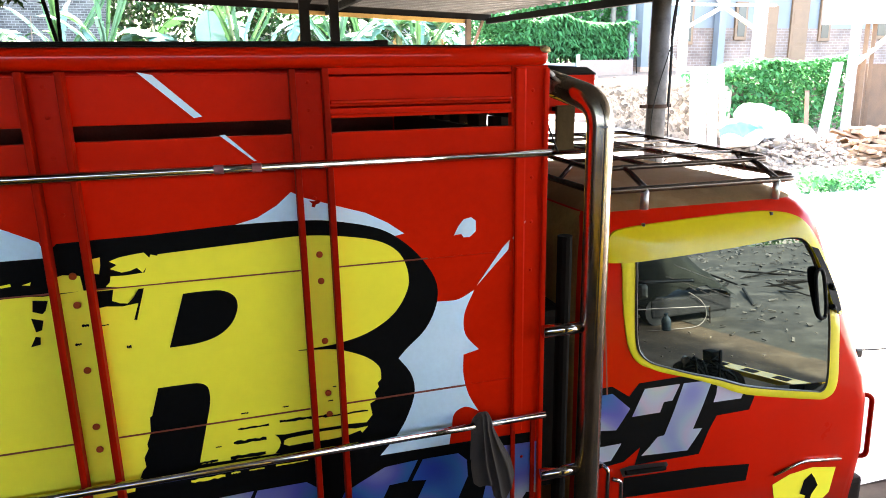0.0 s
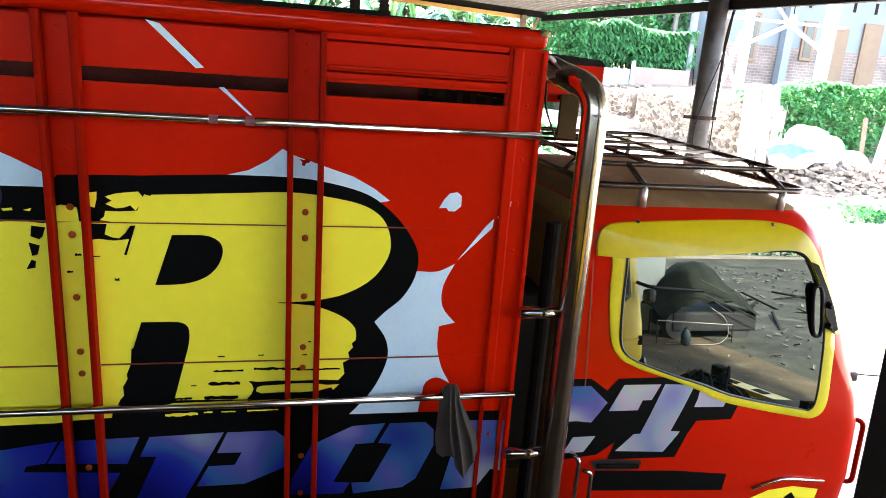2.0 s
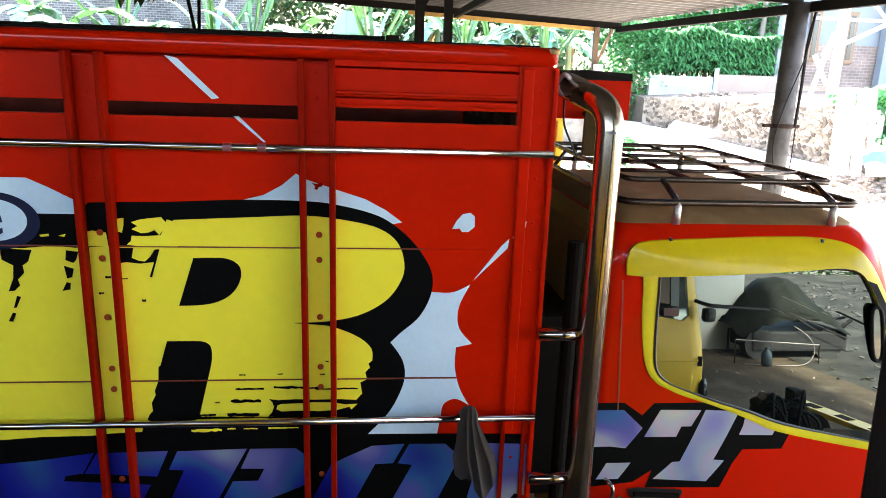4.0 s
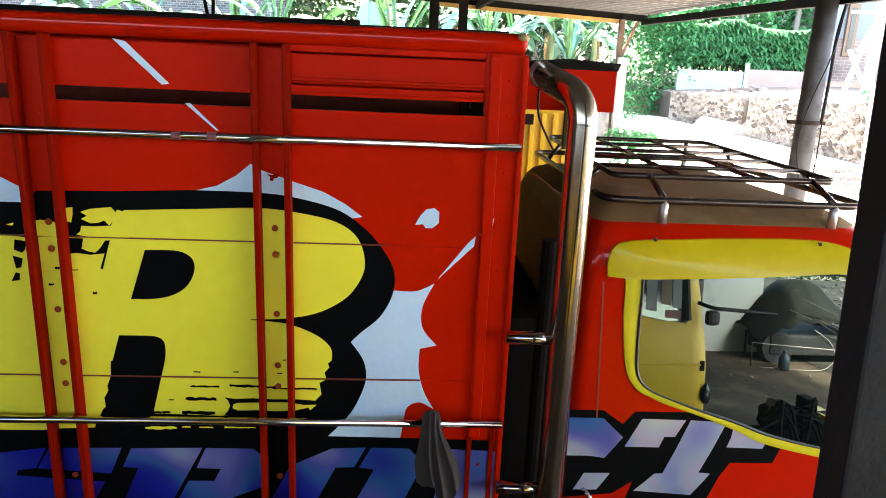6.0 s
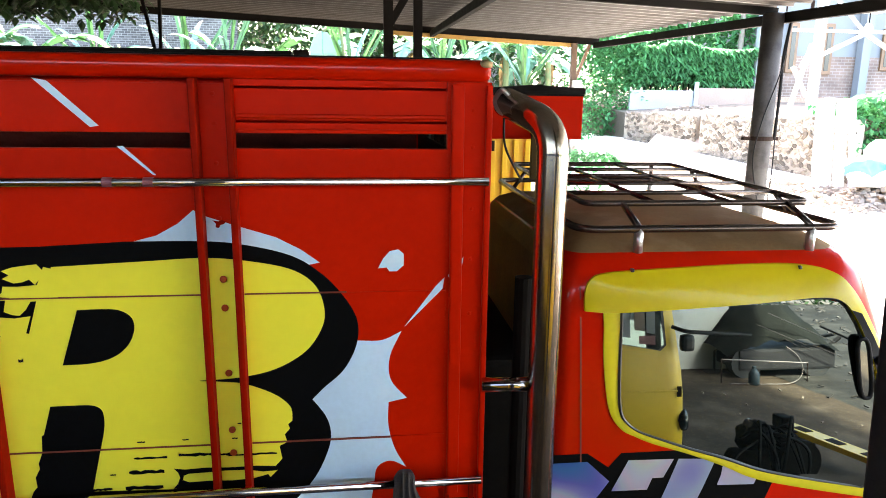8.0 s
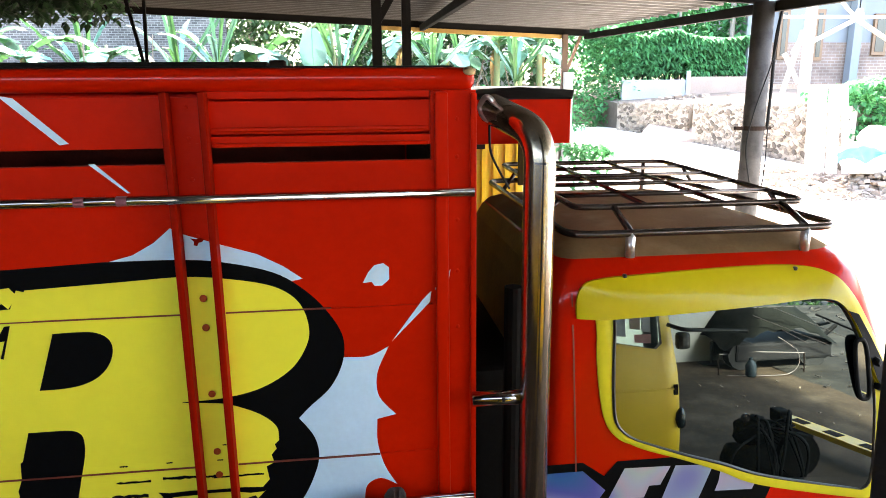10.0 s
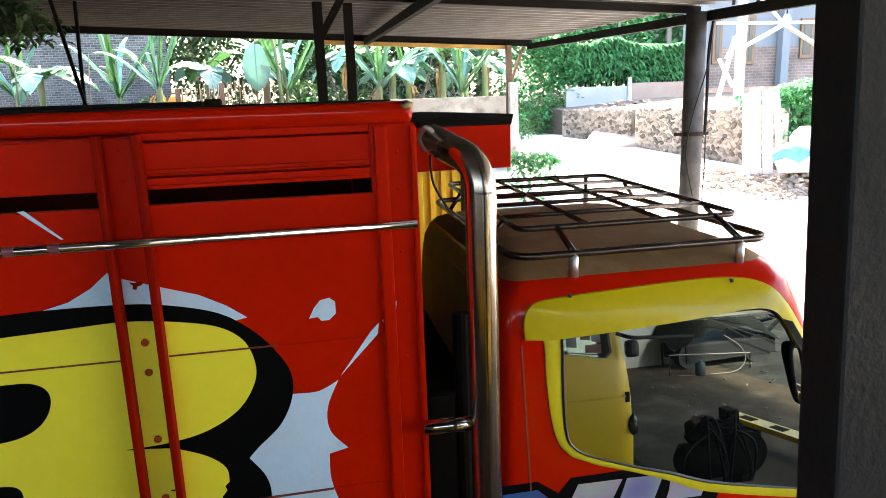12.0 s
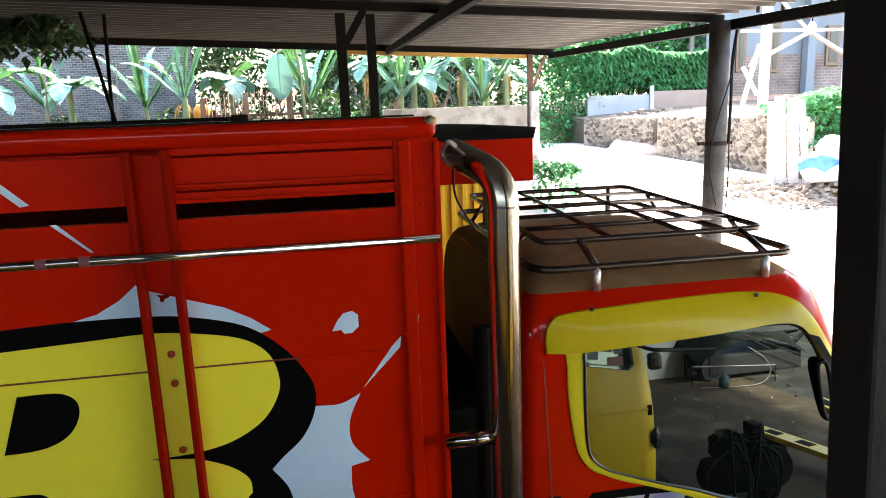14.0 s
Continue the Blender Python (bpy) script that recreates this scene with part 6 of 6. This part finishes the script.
def make_banana(seed, h, leaves, n, thick, label, dry=0):
    rng = random.Random(seed)
    root = thing("banana_plant", label, "banana plant", (0, 0, 0), "banana plants behind the shed")
    part("stem", tube([(0, 0, -0.1), (0.02, 0, h * 0.5), (0.05, 0.02, h), (0.07, 0.02, h + 0.3)], [thick * 1.3, thick, thick * 0.8, 0.03], 10), STEM, root, "", True)
    for k in range(n):
        o = new("leaf", leaves[rng.randrange(4)])
        o.parent = root
        size = rng.uniform(0.8, 1.2)
        o.matrix_basis = Matrix.Translation((0.05, 0.02, h - 0.1 + 0.03 * k)) @ Euler((rng.uniform(-0.25, 0.25), rng.uniform(-0.3, 0.3), k * 2.4 + rng.uniform(-0.4, 0.4))).to_matrix().to_4x4() @ Matrix.Diagonal((size, size, size, 1))
    for k in range(dry):
        o = new("dry_leaf", DRY)
        o.parent = root
        o["label"] = "dry brown leaf"
        o.matrix_basis = Matrix.Translation((0.03, 0, h * 0.95)) @ Euler((0, 0.4, 4.0 + 1.3 * k)).to_matrix().to_4x4()
    return root


BROAD_LABEL, SLIM_LABEL = "banana plant with broad torn blue-green leaves", "young banana plant with narrow upright fronds"
kinds = [make_banana(1, 2.5, BROAD, 6, 0.09, BROAD_LABEL), make_banana(2, 1.8, SLIM, 9, 0.07, SLIM_LABEL), make_banana(3, 2.1, SLIM, 8, 0.10, SLIM_LABEL, 2), make_banana(4, 2.9, BROAD, 7, 0.10, BROAD_LABEL, 1)]
for k, (kind, x, y) in enumerate(((0, -6.2, 20.8), (1, -4.35, 21.5), (2, -3.15, 21.0), (3, -0.3, 22.3), (1, 0.35, 21.0), (0, -8.2, 20.6), (3, -9.6, 21.6), (1, -7.4, 22.4), (0, -2.0, 22.4), (3, 2.3, 21.6), (0, 3.4, 20.6), (2, 4.1, 21.8), (3, 4.9, 20.4), (0, 5.8, 21.4), (1, 5.3, 19.6), (3, 6.8, 22.6), (2, 2.9, 19.9))):
    m = Matrix.Translation((x, y, ground_height(x, y))) @ Matrix.Rotation(k * 1.9, 4, "Z")
    if k < 4:
        kinds[k].matrix_basis = m
    else:
        copy_thing(kinds[kind], m)
# one wide leaf bowed straight down on its stalk
bowed = thing("banana_plant", "single wide pale banana leaf hanging from its stalk", "banana plant", (-0.15, 20.3, ground_height(-0.15, 20.3)), "banana plants behind the shed")
zt = 4.62 - bowed.location.z
part("stem", tube(curve_through([(0.35, 0.3, 0), (0.33, 0.3, zt * 0.6), (0.2, 0.2, zt + 0.1), (-0.05, 0.05, zt + 0.12), (-0.28, 0, zt)], 5, False), 0.045, 8), STEM, bowed, "", True)
o = new("leaf", HANGING)
o.parent = bowed
o.matrix_basis = Matrix.Translation((-0.28, 0, zt)) @ Euler((radians(90), radians(90), 0)).to_matrix().to_4x4()
rngs = random.Random(77)
sticks = bmesh.new()
for k in range(46):
    x, y = rngs.uniform(-9, 6.5), rngs.uniform(20.0, 23.5)
    h = rngs.uniform(1.4, 3.2)
    tube([(x, y, 1.3), (x + rngs.uniform(-0.15, 0.15), y, 1.3 + h * 0.5), (x + rngs.uniform(-0.5, 0.5), y, 1.3 + h)], [0.035, 0.028, 0.012], 5, False, sticks)
tagged(link("bare_stems", sticks, BARK), "bare brown stems between the banana plants", "stems", "", "stuff")
leaf_cloud("plot_shrubs", hedge_fn(-9.5, 3.0, 21.2, 23.0, 1.4, 2.95, 1.0), 3600, 0.20, HEDGE_DARK, "dark green shrubs in the banana plot", "shrubs", 61)
bag = thing("orange_sack", "orange plastic sack tied in the banana plot", "sack", (-2.75, 20.95, ground_height(-2.75, 20.95)))
part("cloth", lumpy((0, 0, 1.65), (0.24, 0.2, 0.26), 4, 3, 0.3), ORANGE_BAG, bag, "", True)
part("stake", tube([(0, 0, -0.1), (0.0, 0, 1.6)], 0.03, 6), BARK, bag, "wooden stake")

# ---- things behind, seen in the window ----
comp = thing("compressor", "black greasy compressor with coiled hoses on the earth floor", "compressor", (3.82, -0.10, 0.02))
part("tank", tube([(-0.32, 0, 0.22), (-0.26, 0, 0.22), (0.24, 0, 0.22), (0.3, 0, 0.22)], [0.08, 0.15, 0.15, 0.08], 18), SHADE_BLACK, comp, "", True)
part("motor", lumpy((-0.08, 0, 0.46), (0.15, 0.12, 0.13), 3, 3, 0.35), SHADE_BLACK, comp, "", True)
for k in range(6):
    part("cooling_fin", box(0.08, 0.22, -0.09, 0.09, 0.36 + 0.028 * k, 0.372 + 0.028 * k, 0.003), SHADE_BLACK, comp)
part("cylinder_head", box(0.10, 0.20, -0.07, 0.07, 0.52, 0.62, 0.015), SHADE_BLACK, comp)
part("flywheel", tube([(0.2, 0.12, 0.30), (0.2, 0.17, 0.30)], 0.17, 24), SHADE_BLACK, comp)
part("gauge", tube([(-0.2, 0.08, 0.60), (-0.2, 0.10, 0.60)], 0.035, 14), STEEL, comp, "small steel gauge")
part("gauge_stem", tube([(-0.2, 0.05, 0.45), (-0.2, 0.09, 0.60)], 0.01, 6), STEEL, comp)
for x in (-0.22, 0.2):
    part("foot", box(x - 0.03, x + 0.03, -0.12, 0.12, 0, 0.10), SHADE_BLACK, comp)
rngh = random.Random(12)
for k in range(9):
    x0, x1 = rngh.uniform(-0.3, 0.25), rngh.uniform(-0.45, 0.5)
    part("hose", tube(curve_through([(x0, 0.05, rngh.uniform(0.45, 0.62)), ((x0 + x1) / 2, 0.16, rngh.uniform(0.5, 0.66)), (x1, 0.24, rngh.uniform(0.2, 0.45)), (x1 * 0.8, 0.2, 0.05), (x0, 0.26, 0.02)], 6, False), 0.012, 6), CABLE, comp, "black hose", True)
frame_bar = thing("chassis_rail", "yellow steel rail with square holes lying on blocks", "steel rail", (4.80, -0.40, 0.02))
part("web", beam((-0.12, -0.75, 0.17), (0.16, 0.65, 0.17), 0.16, 0.05), YELLOW_TRUCK, frame_bar)
for k in range(4):
    part("hole_plate", beam((-0.09 + 0.07 * k, -0.60 + 0.35 * k, 0.197), (-0.06 + 0.07 * k, -0.45 + 0.35 * k, 0.197), 0.09, 0.004, 0.0), DARK_STEEL, frame_bar)
part("block", box(-0.2, 0.02, -0.65, -0.47, 0, 0.145), DARK_WOOD, frame_bar)
part("block", box(0.02, 0.22, 0.35, 0.53, 0, 0.145), DARK_WOOD, frame_bar)
rubble_heap("scrap_heap", 8.3, -2.6, 2.2, 1.6, 90, 0.022, DARK_RUBBLE, "flat scraps and rubbish lying on the yard", 8, 0.02, None, 0.5, 0.15)
rubble_heap("yard_rubble", 11.5, -8.5, 5.0, 3.4, 330, 0.03, DARK_RUBBLE, "small rubble and rubbish spread over the yard", 18, 0.05, None, 0.6, 0.25)
rubble_heap("yard_sticks", 9.6, -5.2, 3.0, 1.6, 26, 0.7, DARK_WOOD, "old poles and sticks lying across the yard", 19, 0.04, None, 0.25, 0.4)
leaf_cloud("yard_bush", hedge_fn(9, 22, -19, -16, 0, 3.0, 0.8), 9000, 0.24, HEDGE_DARK, "green bushes at the edge of the yard", "bush", 11)
mach = thing("covered_vehicle", "dark vehicle under a sagging cover with a steel rail before it", "vehicle", (6.2, -3.9, 0))
bm = bmesh.new()
rows = []
for j in range(9):
    f = j / 8
    row = []
    for k in range(17):
        u = k / 16
        h = 0.28 + 0.85 * math.sin(math.pi * min(1, 0.12 + f * 0.6)) * (0.15 + 0.85 * math.sin(math.pi * min(1, 0.02 + u * 0.95)))
        row.append(bm.verts.new((-0.82 + 1.6 * u, 0.50 - 1.0 * f, h + 0.07 * noise.noise((u * 5, f * 4, 2)) + 0.05 * noise.noise((u * 13, f * 9, 6)))))
    rows.append(row)
for a, b in zip(rows, rows[1:]):
    for k in range(16):
        bm.faces.new((a[k], a[k + 1], b[k + 1], b[k]))
part("cover", bm, COVER, mach, "dark sagging cover", True)
part("body", box(-0.62, 0.76, -0.48, 0.44, 0.12, 0.40, 0.03), COLUMN, mach)
for x in (-0.5, 0.5):
    for y in (-0.36, 0.34):
        part("wheel", tube([(x, y - 0.08, 0.22), (x, y + 0.08, 0.22)], 0.22, 16), RUBBER, mach)
for x0, z0, x1, z1 in ((-0.45, 0.80, 0.75, 0.30), (-0.30, 0.95, 0.85, 0.45), (-0.05, 0.60, 0.30, 0.40)):
    part("strip", beam((x0, 0.535, z0), (x1, 0.56, z1), 0.016, 0.008), STEEL, mach, "steel strip over the cover")
part("rail", tube([(-0.96, 0.60, 0.33), (0.17, 0.70, 0.27)], 0.007, 8), TIN, mach, "pale steel rail")
for x, y, h in ((-0.96, 0.60, 0.33), (0.17, 0.70, 0.27)):
    part("rail_post", tube([(x, y, 0), (x, y, h)], 0.009, 8), STEEL, mach)
part("hose", tube(curve_through([(-0.9, 0.70, 0.03), (-0.45, 0.80, 0.03), (-0.1, 0.80, 0.04), (0.05, 0.78, 0.18), (0.0, 0.74, 0.38), (-0.15, 0.62, 0.52)], 8, False), 0.005, 6), TIN, mach, "grey hose", True)
# jug-shaped stand-in for a bluish smear in the window's reflection
jug = thing("plastic_jug", "small blue jug shape put in for a bluish smear", "jug", (5.60, -3.15, 0.02))
part("body", tube([(0, 0, 0), (0, 0, 0.02), (0, 0, 0.14), (0, 0, 0.19), (0, 0, 0.215)], [0.06, 0.068, 0.068, 0.04, 0.022], 14), JUG_BLUE, jug, "", True)
part("cap", tube([(0, 0, 0.215), (0, 0, 0.24)], 0.026, 10), JUG_BLUE, jug, "blue cap")
leaner = thing("iron_stand", "thin dark iron stand against the workshop wall", "stand", (5.47, -3.9, 0))
part("rod", tube([(0, 0, 0), (0.0, 0, 0.36), (0.08, 0, 0.38)], 0.016, 8), COLUMN, leaner)
part("foot", box(-0.15, 0.15, -0.12, 0.12, 0, 0.02), COLUMN, leaner)
rubble_heap("yard_litter", 5.0, -2.4, 2.6, 1.6, 22, 0.012, RUBBLE, "scraps of litter on the shed floor", 12, 0.01, None, 0.2, 0.1)

# walls of stone last
stone_wall("wall_stone", WALL_A, WALL_B, 2.42)
stone_wall("wall_stone", WALL_C, WALL_D, 2.40)
